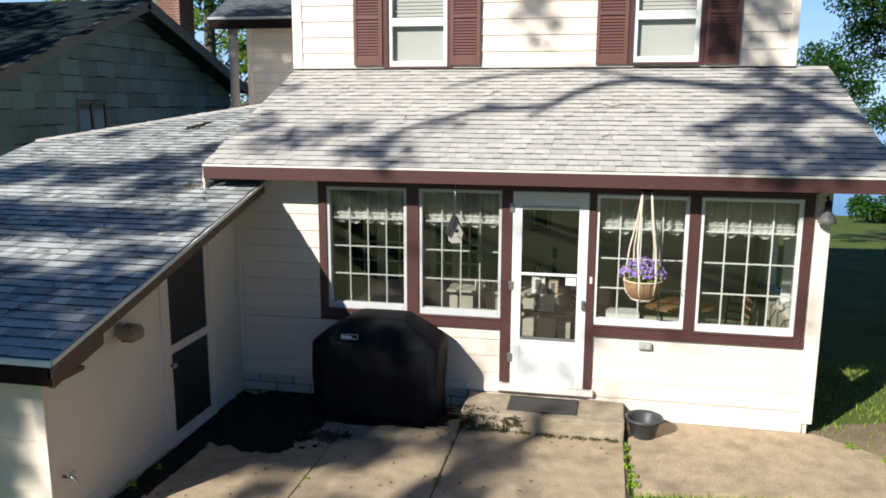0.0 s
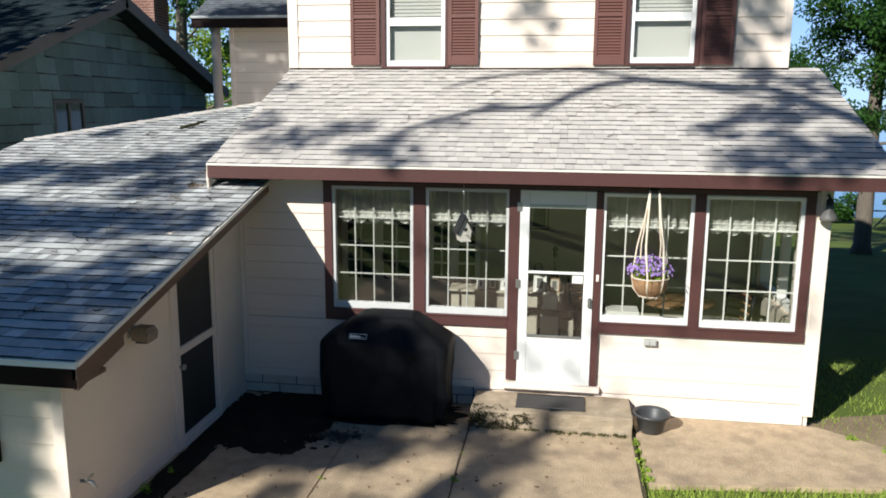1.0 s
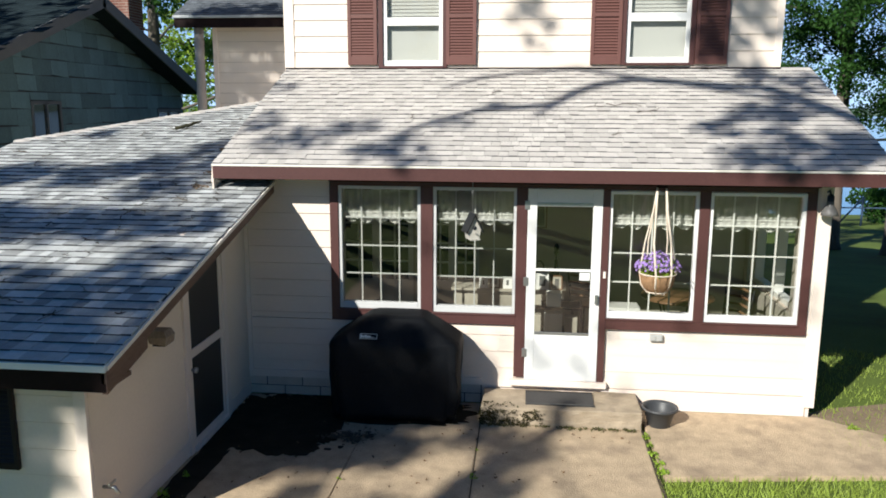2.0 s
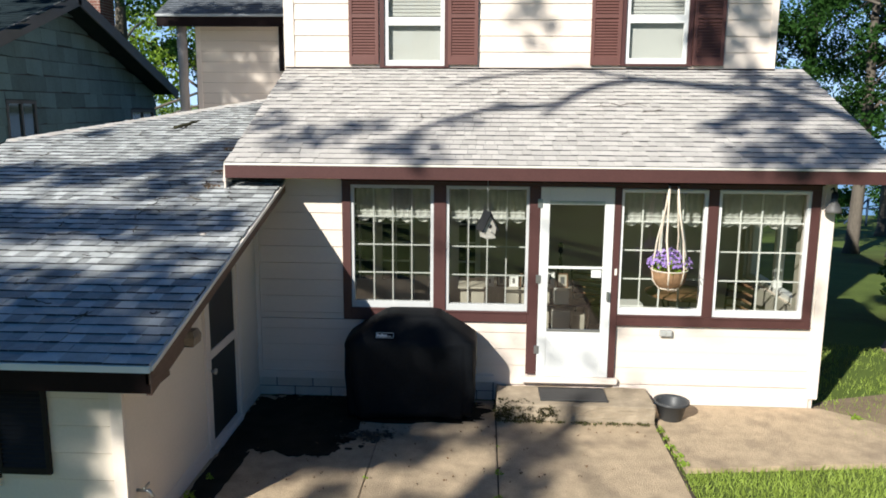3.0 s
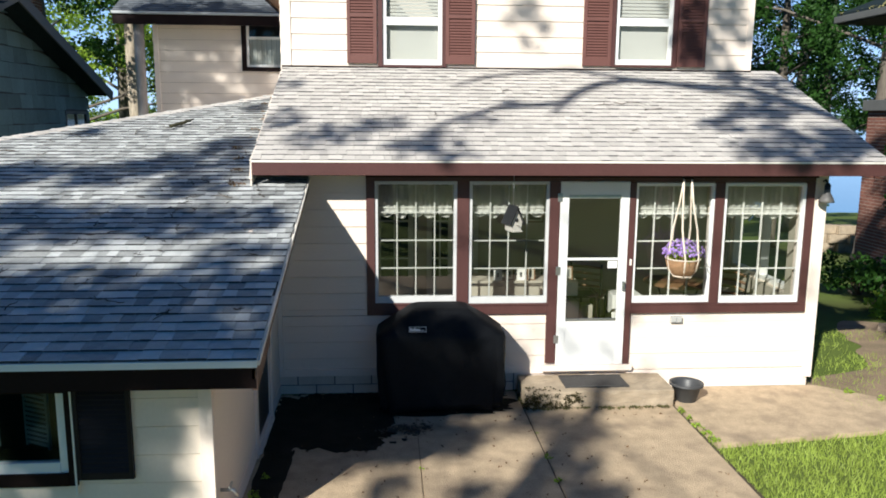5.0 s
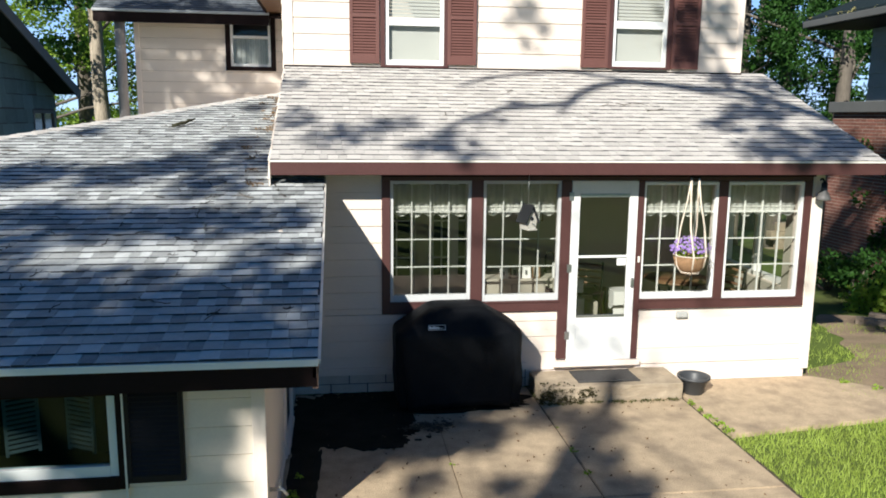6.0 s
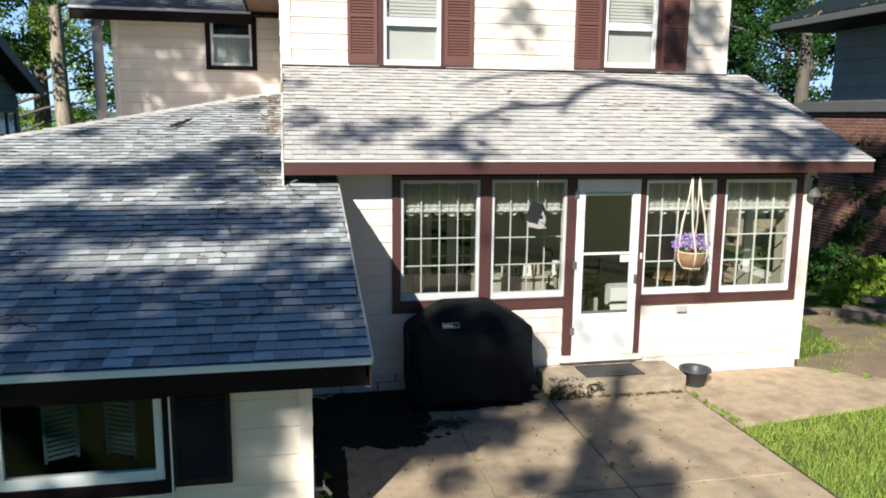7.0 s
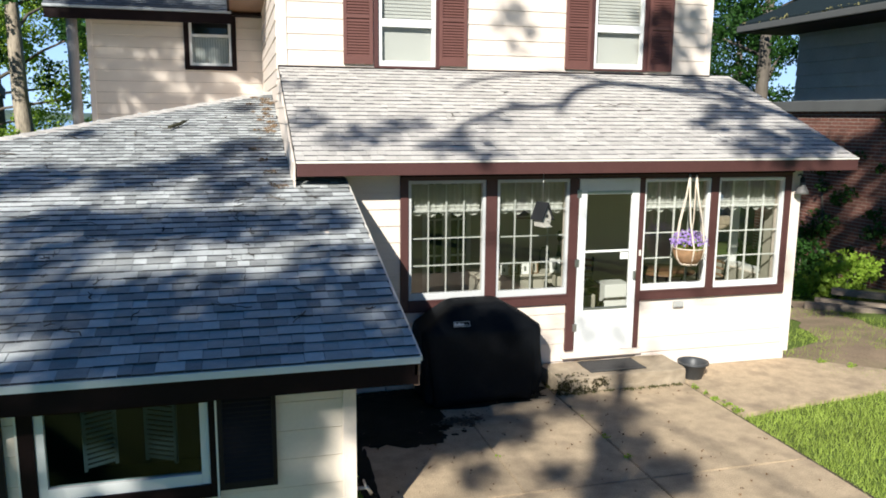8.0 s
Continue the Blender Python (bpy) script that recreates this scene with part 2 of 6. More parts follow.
def lathe(profile, centre, segments=20, close=True, smooth=True):
    cx, cy, cz = centre
    return ring_solid([[(cx + r * math.cos(2 * math.pi * i / segments), cy + r * math.sin(2 * math.pi * i / segments), cz + z)
                        for i in range(segments)] for r, z in profile], close, smooth)


def tube_rings(points, radii, sides=7):
    rings = []
    for i, p in enumerate(points):
        p = Vector(p)
        d = (Vector(points[min(i + 1, len(points) - 1)]) - Vector(points[max(i - 1, 0)])).normalized()
        a = d.orthogonal().normalized() if abs(d.z) > 0.9 else d.cross(Vector((0, 0, 1))).normalized()
        b = d.cross(a).normalized()
        rings.append([p + radii[i] * (math.cos(2 * math.pi * k / sides) * a + math.sin(2 * math.pi * k / sides) * b) for k in range(sides)])
    return rings


def tube(points, radius, sides=7):
    radii = radius if isinstance(radius, (list, tuple)) else [radius] * len(points)
    return ring_solid(tube_rings(points, radii, sides))


def join(*bms):
    out = bmesh.new()
    for b in bms:
        me = bpy.data.meshes.new("joined")
        b.to_mesh(me)
        b.free()
        out.from_mesh(me)
        bpy.data.meshes.remove(me)
    return out


def mesh_of(bm, name, mat):
    me = bpy.data.meshes.new(name)
    bm.to_mesh(me)
    bm.free()
    me.materials.append(mat)
    return me


def hang_on(ob, parent):
    ob.parent = parent
    if parent.type == 'EMPTY':
        ob.matrix_parent_inverse = parent.matrix_basis.inverted()
    return ob


def part(name, bm, mat, parent, label=""):
    ob = hang_on(new(name, mesh_of(bm, name, mat)), parent)
    return tagged(ob, label)


def part_data(name, verts, faces, mat, parent, label="", kind=""):
    me = bpy.data.meshes.new(name)
    me.from_pydata(verts, [], faces)
    me.materials.append(mat)
    ob = new(name, me)
    if parent is not None:
        hang_on(ob, parent)
    return tagged(ob, label, kind=kind)


def thing(name, at, label, category, group="", kind=""):
    ob = new(name)
    ob.empty_display_size = 0.2
    ob.matrix_basis = Matrix.Translation(at)
    return tagged(ob, label, category, group, kind)


def solid(name, bm, mat, label, category, group="", kind=""):
    return tagged(new(name, mesh_of(bm, name, mat)), label, category, group, kind)


def spans(x0, x1, holes):
    """The stretches of x0..x1 that the holes leave free."""
    out = [(x0, x1)]
    for a, b in holes:
        nxt = []
        for s, e in out:
            if b <= s or a >= e:
                nxt.append((s, e))
            else:
                if a > s:
                    nxt.append((s, a))
                if b < e:
                    nxt.append((b, e))
        out = nxt
    return [(s, e) for s, e in out if e - s > 0.015]


def siding(parent, m, x0, x1, z0, z1, pitch, holes, mat, top=None, lap=0.012, gap=0.005):
    """Lapped boards on a wall. m carries wall axes (along, outwards, up) to the world; holes: (x0, x1, z0, z1); top(x) limits the height."""
    z = z0
    while z < z1 - 0.02:
        ze = min(z + pitch, z1)
        cuts = sorted({z, ze, *[h[2] for h in holes if z < h[2] < ze], *[h[3] for h in holes if z < h[3] < ze]})
        for za, zb in zip(cuts, cuts[1:]):
            if zb - za < 0.012:
                continue
            zm = (za + zb) / 2
            for a, b in spans(x0, x1, [(h[0], h[1]) for h in holes if h[2] < zm < h[3]]):
                ends = [a, b]
                if top:
                    slope = (top(b) - top(a)) / (b - a)
                    for level in (za + 0.004, zb):
                        cut = a + (level - top(a)) / slope
                        if a + 0.01 < cut < b - 0.01:
                            ends.append(cut)
                for a1, b1 in zip(sorted(ends), sorted(ends)[1:]):
                    ta = tb = zb - (gap if zb == ze else 0)
                    if top:
                        if top((a1 + b1) / 2) <= za + 0.004:
                            continue
                        ta, tb = max(min(ta, top(a1)), za + 0.003), max(min(tb, top(b1)), za + 0.003)
                    fa = lap * (1 - (za - z) / pitch) + 0.009
                    fb = lap * (1 - (zb - z) / pitch) + 0.009
                    w = [(a1, -0.004, za), (b1, -0.004, za), (b1, fa, za), (a1, fa, za), (a1, -0.004, ta), (b1, -0.004, tb), (b1, fb, tb), (a1, fb, ta)]
                    part_data("siding_board", [m @ Vector(p) for p in w],
                              [(0, 1, 2, 3), (4, 7, 6, 5), (3, 2, 6, 7), (0, 4, 5, 1), (0, 3, 7, 4), (1, 5, 6, 2)], mat, parent)
        z = ze


def wall_core(name, m, x0, x1, z0, z1, thick, holes, mat, parent, label="", top=None):
    """A wall with real openings, as a grid of solid cells behind the boards."""
    xs = sorted({x0, x1, *[c for h in holes for c in h[:2] if x0 < c < x1]})
    zs = sorted({z0, z1, *[c for h in holes for c in h[2:] if z0 < c < z1]})
    bm = bmesh.new()
    for a, b in zip(xs, xs[1:]):
        for c, d in zip(zs, zs[1:]):
            if any(h[0] < (a + b) / 2 < h[1] and h[2] < (c + d) / 2 < h[3] for h in holes):
                continue
            v = box(bm, a, b, -thick, -0.005, c, d)
            if top:
                for w in v:
                    w.co.z = min(w.co.z, top(w.co.x))
    bmesh.ops.remove_doubles(bm, verts=bm.verts[:], dist=1e-5)
    seen = {}
    for f in bm.faces:
        seen.setdefault(tuple(round(c, 4) for c in f.calc_center_median()), []).append(f)
    bmesh.ops.delete(bm, geom=[f for g in seen.values() if len(g) > 1 for f in g], context='FACES')
    bm.transform(m)
    bmesh.ops.recalc_face_normals(bm, faces=bm.faces[:])
    return part(name, bm, mat, parent, label)


def axes(origin, along, out):
    """Wall axes: along the wall, outwards, up."""
    a, o = Vector(along), Vector(out)
    return Matrix(((a.x, o.x, 0, origin[0]), (a.y, o.y, 0, origin[1]), (a.z, o.z, 1, origin[2]), (0, 0, 0, 1)))


def shingles(parent, m, rows, pitch, left, right, near_rows, rng, limit=300, thick=0.010, mats=None):
    """Roof tabs in courses, with dark cut edges. m carries (along, up the slope, out of the roof) to the world; left(v), right(v) bound each course."""
    variants = {}
    quads = ((0, 1, 3, 2), (4, 6, 7, 5), (0, 4, 5, 1), (2, 3, 7, 6), (0, 2, 6, 4), (1, 5, 7, 3))

    def corners(x0, x1, y0, lift):
        return [Vector((x, y, z + lift)) for x in (x0, x1) for y in (y0 - 0.010, y0 + pitch + 0.014) for z in (-0.004, thick if y < y0 else 0.001)]

    def tab(width):
        if width not in variants:
            me = bpy.data.meshes.new("shingle")
            me.from_pydata(corners(0, width - 0.003, 0, 0), [], quads)
            me.materials.append(mats[0] if mats else M_SHINGLE)
            me.materials.append(M_CUT)
            me.polygons[2].material_index = 1
            variants[width] = me
        return variants[width]
    verts, faces, count = [], [], 0
    rot = m.to_3x3().to_4x4()
    for r in range(rows):
        v0 = r * pitch
        a, b = left(v0), right(v0)
        u = a - rng.uniform(0, 0.12)
        while u < b - 0.02:
            w = rng.choice((0.08, 0.095, 0.11, 0.125, 0.145, 0.17))
            s, e = max(u, a), min(u + w, b)
            lift = rng.choice((0.0, 0.001, 0.003, 0.005))
            if e - s > 0.02:
                if s == u and e == u + w and r in near_rows and count < limit:
                    ob = new("shingle", tab(w))
                    ob.matrix_basis = Matrix.Translation(m @ Vector((s, v0, lift))) @ rot
                    hang_on(ob, parent)
                    count += 1
                else:
                    k = len(verts)
                    verts += [m @ p for p in corners(s, e - 0.003, v0, lift)]
                    faces += [tuple(k + i for i in f) for f in quads]
            u += w
    field = part_data("shingle_field", verts, faces, mats[1] if mats else M_SHINGLES, parent, kind="stuff")
    field.data.materials.append(M_CUT)
    for k in range(2, len(faces), 6):
        field.data.polygons[k].material_index = 1


rng = random.Random(4)

# ---- ground, patio, lake ----
def ground_height(x, y):
    if y < 0:
        return -0.02
    if y < 50:
        return -0.02 - 0.088 * y
    return -4.4 - min(1.6, (y - 50) * 0.4)


def build_ground():
    xs = [-900, -300, -100, -60, -40] + [-30 + 2 * i for i in range(36)] + [50, 70, 110, 300, 900]
    ys = [-900, -300, -100, -50, -30, -20, -12, -8, -5, -3, -1.5, 0, 1, 2, 3, 4, 6, 8, 10, 12, 14, 17, 20, 24, 28, 32, 36, 40, 44, 48, 50, 52, 54, 60, 120]
    verts = [(x, y, ground_height(x, y) + (0.04 * noise.noise(Vector((x, y, 0)) * 0.4) if (y > 4 or y < -12) else -0.02 if abs(x) < 8 else 0)) for y in ys for x in xs]
    n = len(xs)
    faces = [(j * n + i, j * n + i + 1, (j + 1) * n + i + 1, (j + 1) * n + i) for j in range(len(ys) - 1) for i in range(n - 1)]
    return part_data("ground", verts, faces, M_GROUND, None, "green lawn sloping down towards a lake", "structure")


tagged(build_ground(), category="lawn")
water = part_data("water", [(-3000, 51, -5.2), (3000, 51, -5.2), (3000, 4500, -5.2), (-3000, 4500, -5.2)], [(0, 1, 2, 3)], M_WATER, None, "blue lake water beyond the lawn", "structure")
tagged(water, category="lake")


def build_shore():
    verts, faces = [], []
    n = 90
    for i in range(n):
        x = -1500 + 3000 * i / (n - 1)
        h = 6 + 5 * noise.noise(Vector((x * 0.004, 0, 0))) + 2 * noise.noise(Vector((x * 0.03, 3, 0)))
        y = 900 + 60 * noise.noise(Vector((x * 0.003, 9, 0)))
        verts += [(x, y, -5.4), (x, y + 20, -5 + h), (x, y + 400, -5 + h * 1.3), (x, y + 500, -5.4)]
    for i in range(n - 1):
        for k in range(3):
            a = i * 4 + k
            faces.append((a, a + 4, a + 5, a + 1))
    return part_data("backdrop", verts, faces, M_SHORE, None, "low wooded far shore of the lake", "structure")


tagged(build_shore(), category="shore")


def build_sky():
    """The pale summer sky low over the lake, far behind everything."""
    m = bpy.data.materials.new("pale_sky")
    m.use_nodes = True
    n, l = m.node_tree.nodes, m.node_tree.links
    n.remove(n["Principled BSDF"])
    em, co, sep, ramp = (n.new(k) for k in ("ShaderNodeEmission", "ShaderNodeTexCoord", "ShaderNodeSeparateXYZ", "ShaderNodeValToRGB"))
    l.new(co.outputs["Generated"], sep.inputs[0])
    l.new(sep.outputs["Z"], ramp.inputs[0])
    ramp.color_ramp.elements[0].color = (0.72, 0.86, 1.0, 1)
    ramp.color_ramp.elements[1].color = (0.20, 0.42, 0.85, 1)
    ramp.color_ramp.elements[1].position = 0.8
    l.new(ramp.outputs[0], em.inputs[0])
    em.inputs[1].default_value = 0.75
    l.new(em.outputs[0], n["Material Output"].inputs[0])
    verts, faces = [], []
    for k in range(25):
        a = radians(30 + 120 * k / 24)
        verts += [(2500 * math.cos(a), 2500 * math.sin(a), z) for z in (-6, 700)]
    faces = [(2 * k, 2 * k + 1, 2 * k + 3, 2 * k + 2) for k in range(24)]
    ob = part_data("backdrop", verts, faces, m, None, "pale blue summer sky over the lake", "structure")
    return tagged(ob, category="sky")


build_sky()


def slab(name, corners, top, thick, mat, parent, bevel=0.006):
    bm = bmesh.new()
    t = [bm.verts.new((x, y, top)) for x, y in corners]
    b = [bm.verts.new((x, y, top - thick)) for x, y in corners]
    bm.faces.new(t)
    bm.faces.new(b[::-1])
    k = len(t)
    for i in range(k):
        bm.faces.new((t[i], b[i], b[(i + 1) % k], t[(i + 1) % k]))
    bmesh.ops.recalc_face_normals(bm, faces=bm.faces[:])
    bmesh.ops.bevel(bm, geom=[e for e in bm.edges if all(abs(v.co.z - top) < 1e-6 for v in e.verts)], offset=bevel, segments=2, affect='EDGES')
    return part(name, bm, mat, parent)


patio = thing("pavement", (0, -2, 0), "worn tan concrete patio slabs with weedy joints", "patio", kind="structure")
for c in ([(-3.03, -0.03), (-1.570, -0.03), (-1.573, -1.25), (-3.03, -1.25)],
          [(-1.567, -0.03), (-0.44, -0.03), (-0.437, -2.6), (-1.569, -2.6)],
          [(-0.425, -0.03), (1.17, -0.03), (1.15, -2.6), (-0.425, -2.6)],
          [(-3.03, -1.255), (-1.573, -1.255), (-1.574, -2.6), (-3.03, -2.6)],
          [(-3.03, -2.615), (-0.44, -2.615), (-0.44, -5.2), (-3.03, -5.2)],
          [(-0.425, -2.615), (1.15, -2.615), (1.12, -5.2), (-0.425, -5.2)],
          [(-3.03, -5.215), (1.12, -5.215), (1.1, -6.2), (-3.03, -6.2)]):
    slab("slab", c, 0.0, 0.10, M_CONCRETE, patio)
slab("slab", [(1.205, -0.03), (3.02, -0.03), (3.9, -0.75), (4.6, -1.05), (3.26, -1.30), (1.23, -1.56)], 0.005, 0.10, M_CONCRETE, patio)
part("joint_soil", boxes((-3.05, 1.19, -6.15, -0.02, -0.09, -0.012)), M_JOINT, patio, "dark soil in the joints")

# ---- the house ----
house = thing("house", (0, 2.2, 0), "cream clapboard lakeside house with brown trim and grey shingles", "house")
PORCH = axes((0, 0, 0), (1, 0, 0), (0, -1, 0))
WINDOWS = ((-1.985, -1.11, 1.02, 2.335), (-0.98, -0.11, 1.005, 2.335), (0.825, 1.71, 0.995, 2.32), (1.815, 2.74, 0.985, 2.32))
DOOR = (0.0, 0.755, 0.30, 2.335)
ASSEMBLY_L, ASSEMBLY_R = (-2.075, 0.0, 0.885, 2.42), (0.755, 2.83, 0.875, 2.42)
porch_holes = [(-2.075, -0.115, 0.885, 2.43), (-0.115, 0.83, 0.27, 2.43), (0.83, 2.83, 0.875, 2.43)]
open_holes = [(w[0] + 0.01, w[1] - 0.01, w[2] + 0.01, w[3] - 0.01) for w in WINDOWS] + [(0.01, 0.745, 0.31, 2.325)]
porch_wall = wall_core("wall", PORCH, -3.2, 2.94, 0.0, 2.5, 0.12, open_holes, M_TRIMCREAM, house)
siding(porch_wall, PORCH, -3.03, 0.80, 0.225, 2.43, 0.181, porch_holes, M_SIDING)
siding(porch_wall, PORCH, 0.80, 2.87, 0.225, 0.406, 0.181, porch_holes, M_SIDING)
# shallow laps imitate board lines lost in sun glare
siding(porch_wall, PORCH, 0.80, 2.87, 0.406, 2.43, 0.181, porch_holes, M_SMOOTH, lap=0.004, gap=0.001)
part("corner_board", boxes((2.87, 2.985, -0.026, 0.10, 0.10, 2.45), bevel=0.004), M_TRIMCREAM, house)
part("corner_board", boxes((-3.035, -2.985, -0.028, 0.0, 0.2, 2.43), bevel=0.004), M_TRIMCREAM, house)
part("skirt_board", boxes((0.82, 2.89, -0.03, -0.001, 0.005, 0.215), bevel=0.004), M_TRIMCREAM, house)
part("skirt_board", boxes((-0.45, 0.82, -0.02, -0.001, 0.19, 0.235), bevel=0.003), M_TRIMCREAM, house)
part("skirt_board", boxes((-2.985, -0.45, -0.034, -0.001, 0.205, 0.285), bevel=0.004), M_TRIMCREAM, house)
part("mortar", boxes((-3.03, -0.45, -0.004, -0.001, 0.0, 0.212)), M_UNDER, porch_wall)
for row, z in enumerate((0.0, 0.105)):
    x = -3.03 - 0.2 * row
    while x < -0.45:
        a, b = max(x, -3.03), min(x + 0.4, -0.45)
        if b - a > 0.05:
            part("block", boxes((a, b - 0.011, -0.014, -0.002, z, z + 0.096), bevel=0.004), M_BLOCK, porch_wall)
        x += 0.4
SIDE_WIN = (0.35, 1.95, 1.0, 2.02)
# right side wall, back wall and inside of the porch
wall_core("wall", axes((2.95, 0, 0), (0, 1, 0), (1, 0, 0)), 0.0, 2.2, -0.6, 3.6, 0.12, [SIDE_WIN], M_SIDING, house, top=lambda v: 2.60 + 0.405 * v)
siding(house.children[-1], axes((2.955, 0, 0), (0, 1, 0), (1, 0, 0)), 0.1, 2.2, -0.3, 3.5, 0.181, [SIDE_WIN], M_SIDING, top=lambda v: 2.45 + 0.4 * v)
side_window = part("window", boxes((2.86, 2.97, 0.35, 0.40, 1.0, 2.02), (2.86, 2.97, 1.12, 1.18, 1.0, 2.02), (2.86, 2.97, 1.90, 1.95, 1.0, 2.02), (2.86, 2.97, 0.40, 1.90, 1.0, 1.06), (2.86, 2.97, 0.40, 1.90, 1.96, 2.02), bevel=0.004), M_WHITE, house)
wall_core("wall", axes((-3.2, 0, 0), (0, 1, 0), (-1, 0, 0)), 0.0, 2.22, 0.0, 3.6, 0.12, [], M_TRIMCREAM, house, top=lambda v: 2.60 + 0.405 * v)
siding(house.children[-1], axes((-3.2, 0, 0), (0, 1, 0), (-1, 0, 0)), -0.36, 2.22, 2.2, 3.7, 0.181, [], M_SIDING, top=lambda v: 2.545 + 0.405 * (v + 0.383))

# porch roof
PITCH_P = 0.405
up_p = Vector((0, 1, PITCH_P)).normalized()
nrm_p = Vector((0, -PITCH_P, 1)).normalized()
EAVE_P = Vector((0, -0.383, 2.575))
MP = Matrix(((1, up_p.x, nrm_p.x, EAVE_P.x), (0, up_p.y, nrm_p.y, EAVE_P.y), (0, up_p.z, nrm_p.z, EAVE_P.z), (0, 0, 0, 1)))
LEN_P = 2.613 * math.sqrt(1 + PITCH_P ** 2)
bm = boxes((-3.18, 3.43, 0.0, LEN_P + 0.05, -0.09, -0.004))
bm.transform(MP)
porch_roof = part("roof", bm, M_UNDER, house, "grey asphalt shingle lean-to porch roof")
part("fascia", boxes((-3.185, 3.44, -0.405, -0.375, 2.425, 2.555), bevel=0.004), M_BROWN, house, "red-brown painted fascia board")
part("drip_edge", boxes((-3.19, 3.445, -0.412, -0.37, 2.553, 2.574), bevel=0.003), M_DRIP, house)
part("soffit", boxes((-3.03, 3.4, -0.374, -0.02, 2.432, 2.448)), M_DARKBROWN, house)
bm = boxes((3.41, 3.435, 0.0, LEN_P, -0.16, -0.005))
bm.transform(MP)
part("rake_board", bm, M_BROWN, house)

# window and door casings on the porch
for c in ((-2.075, -1.985, -0.045, 0, 0.885, 2.425), (-1.11, -0.98, -0.045, 0, 1.0, 2.337), (-1.985, -0.115, -0.045, 0, 2.337, 2.425),
          (-1.985, -0.115, -0.05, 0, 0.885, 1.0), (-0.115, -0.003, -0.048, 0, 0.32, 2.337), (-0.115, 0.83, -0.045, 0, 2.34, 2.425),
          (0.758, 0.83, -0.048, 0, 0.27, 2.337), (1.71, 1.815, -0.045, 0, 0.98, 2.33), (0.83, 2.83, -0.045, 0, 2.33, 2.425),
          (0.83, 2.83, -0.05, 0, 0.875, 0.98), (2.74, 2.83, -0.045, 0, 0.98, 2.33)):
    part("casing", boxes(c, bevel=0.004), M_BROWN, house, "red-brown painted casing board")
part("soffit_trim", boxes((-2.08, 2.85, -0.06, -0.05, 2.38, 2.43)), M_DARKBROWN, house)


def porch_window(x0, x1, z0, z1, paint):
    f = 0.034
    frame_ob = part("window", boxes((x0, x0 + f, -0.03, 0.03, z0, z1), (x1 - f, x1, -0.03, 0.03, z0, z1), (x0 + f, x1 - f, -0.03, 0.03, z1 - f, z1),
                                    (x0 + f, x1 - f, -0.034, 0.03, z0, z0 + 0.07), bevel=0.004), paint, house, "white wooden storm window with sixteen panes")
    a, b, c, d = x0 + f, x1 - f, z0 + 0.07, z1 - f
    part("pane", sheet(a, b, 0.012, c, d), M_PANE, frame_ob).visible_shadow = False
    for i in (1, 2, 3):
        x = a + (b - a) * i / 4
        part("muntin", boxes((x - 0.0068, x + 0.0068, 0.02, 0.045, c, d), bevel=0.002), paint, frame_ob)
        z = c + (d - c) * i / 4
        part("muntin", boxes((a, b, 0.022, 0.043, z - 0.0068, z + 0.0068), bevel=0.002), paint, frame_ob)
    part("sill", boxes((x0 - 0.01, x1 + 0.01, -0.06, -0.03, z0 - 0.02, z0), bevel=0.004), M_BROWN, frame_ob)


# greyer sash colour for the two windows left of the door
M_GREYSASH = material("grey_white_sash", (0.56, 0.565, 0.56), 0.5, vary=0.08, scale=5, bump=0.04)
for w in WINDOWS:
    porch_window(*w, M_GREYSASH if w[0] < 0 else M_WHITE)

# storm door
x0, x1, z0, z1 = DOOR
door = part("door", boxes((x0, x0 + 0.095, -0.055, -0.02, z0, z1), (x1 - 0.095, x1, -0.055, -0.02, z0, z1), (x0 + 0.095, x1 - 0.095, -0.055, -0.02, z1 - 0.14, z1),
                          (x0 + 0.095, x1 - 0.095, -0.052, -0.022, z0, 0.80), bevel=0.005), M_DOOR, house, "white aluminium storm door with two tall panes")
part("mid_rail", boxes((x0 + 0.095, x1 - 0.095, -0.05, -0.025, 1.48, 1.505), bevel=0.003), M_WHITE, door)
for a, b in ((2.155, 2.195), (0.80, 0.83)):
    part("pane_frame", boxes((x0 + 0.095, x1 - 0.095, -0.058, -0.05, a, b), bevel=0.002), M_METAL, door)
part("pane", sheet(x0 + 0.095, x1 - 0.095, -0.040, 0.80, 1.48), M_PANE, door).visible_shadow = False
part("pane", sheet(x0 + 0.095, x1 - 0.095, -0.034, 1.505, z1 - 0.14), M_PANE, door).visible_shadow = False
part("sticker", boxes((x1 - 0.21, x1 - 0.105, -0.0455, -0.044, 1.39, 1.47)), M_WHITE, door, "small white paper sticker")
part("door_handle", boxes((x1 - 0.05, x1 - 0.02, -0.09, -0.055, 1.15, 1.25), bevel=0.006), M_METAL, door)
for z in (0.55, 1.32, 2.12):
    part("hinge", boxes((x0 - 0.03, x0 + 0.02, -0.062, -0.048, z, z + 0.09), bevel=0.003), M_METAL, door)
part("threshold", boxes((-0.16, 0.86, -0.09, 0, 0.235, 0.295), bevel=0.006), M_TRIMCREAM, house, "chipped cream wooden threshold")

# upper storey
UP = axes((0, 2.23, 0), (1, 0, 0), (0, -1, 0))
UPW = ((-1.9, -1.125, 3.665, 4.95), (1.18, 1.955, 3.70, 4.95))
upper_wall = wall_core("wall", UP, -3.2, 3.05, 3.0, 7.2, 0.15, [(a + 0.02, b - 0.02, c + 0.02, d - 0.02) for a, b, c, d in UPW], M_TRIMCREAM, house)
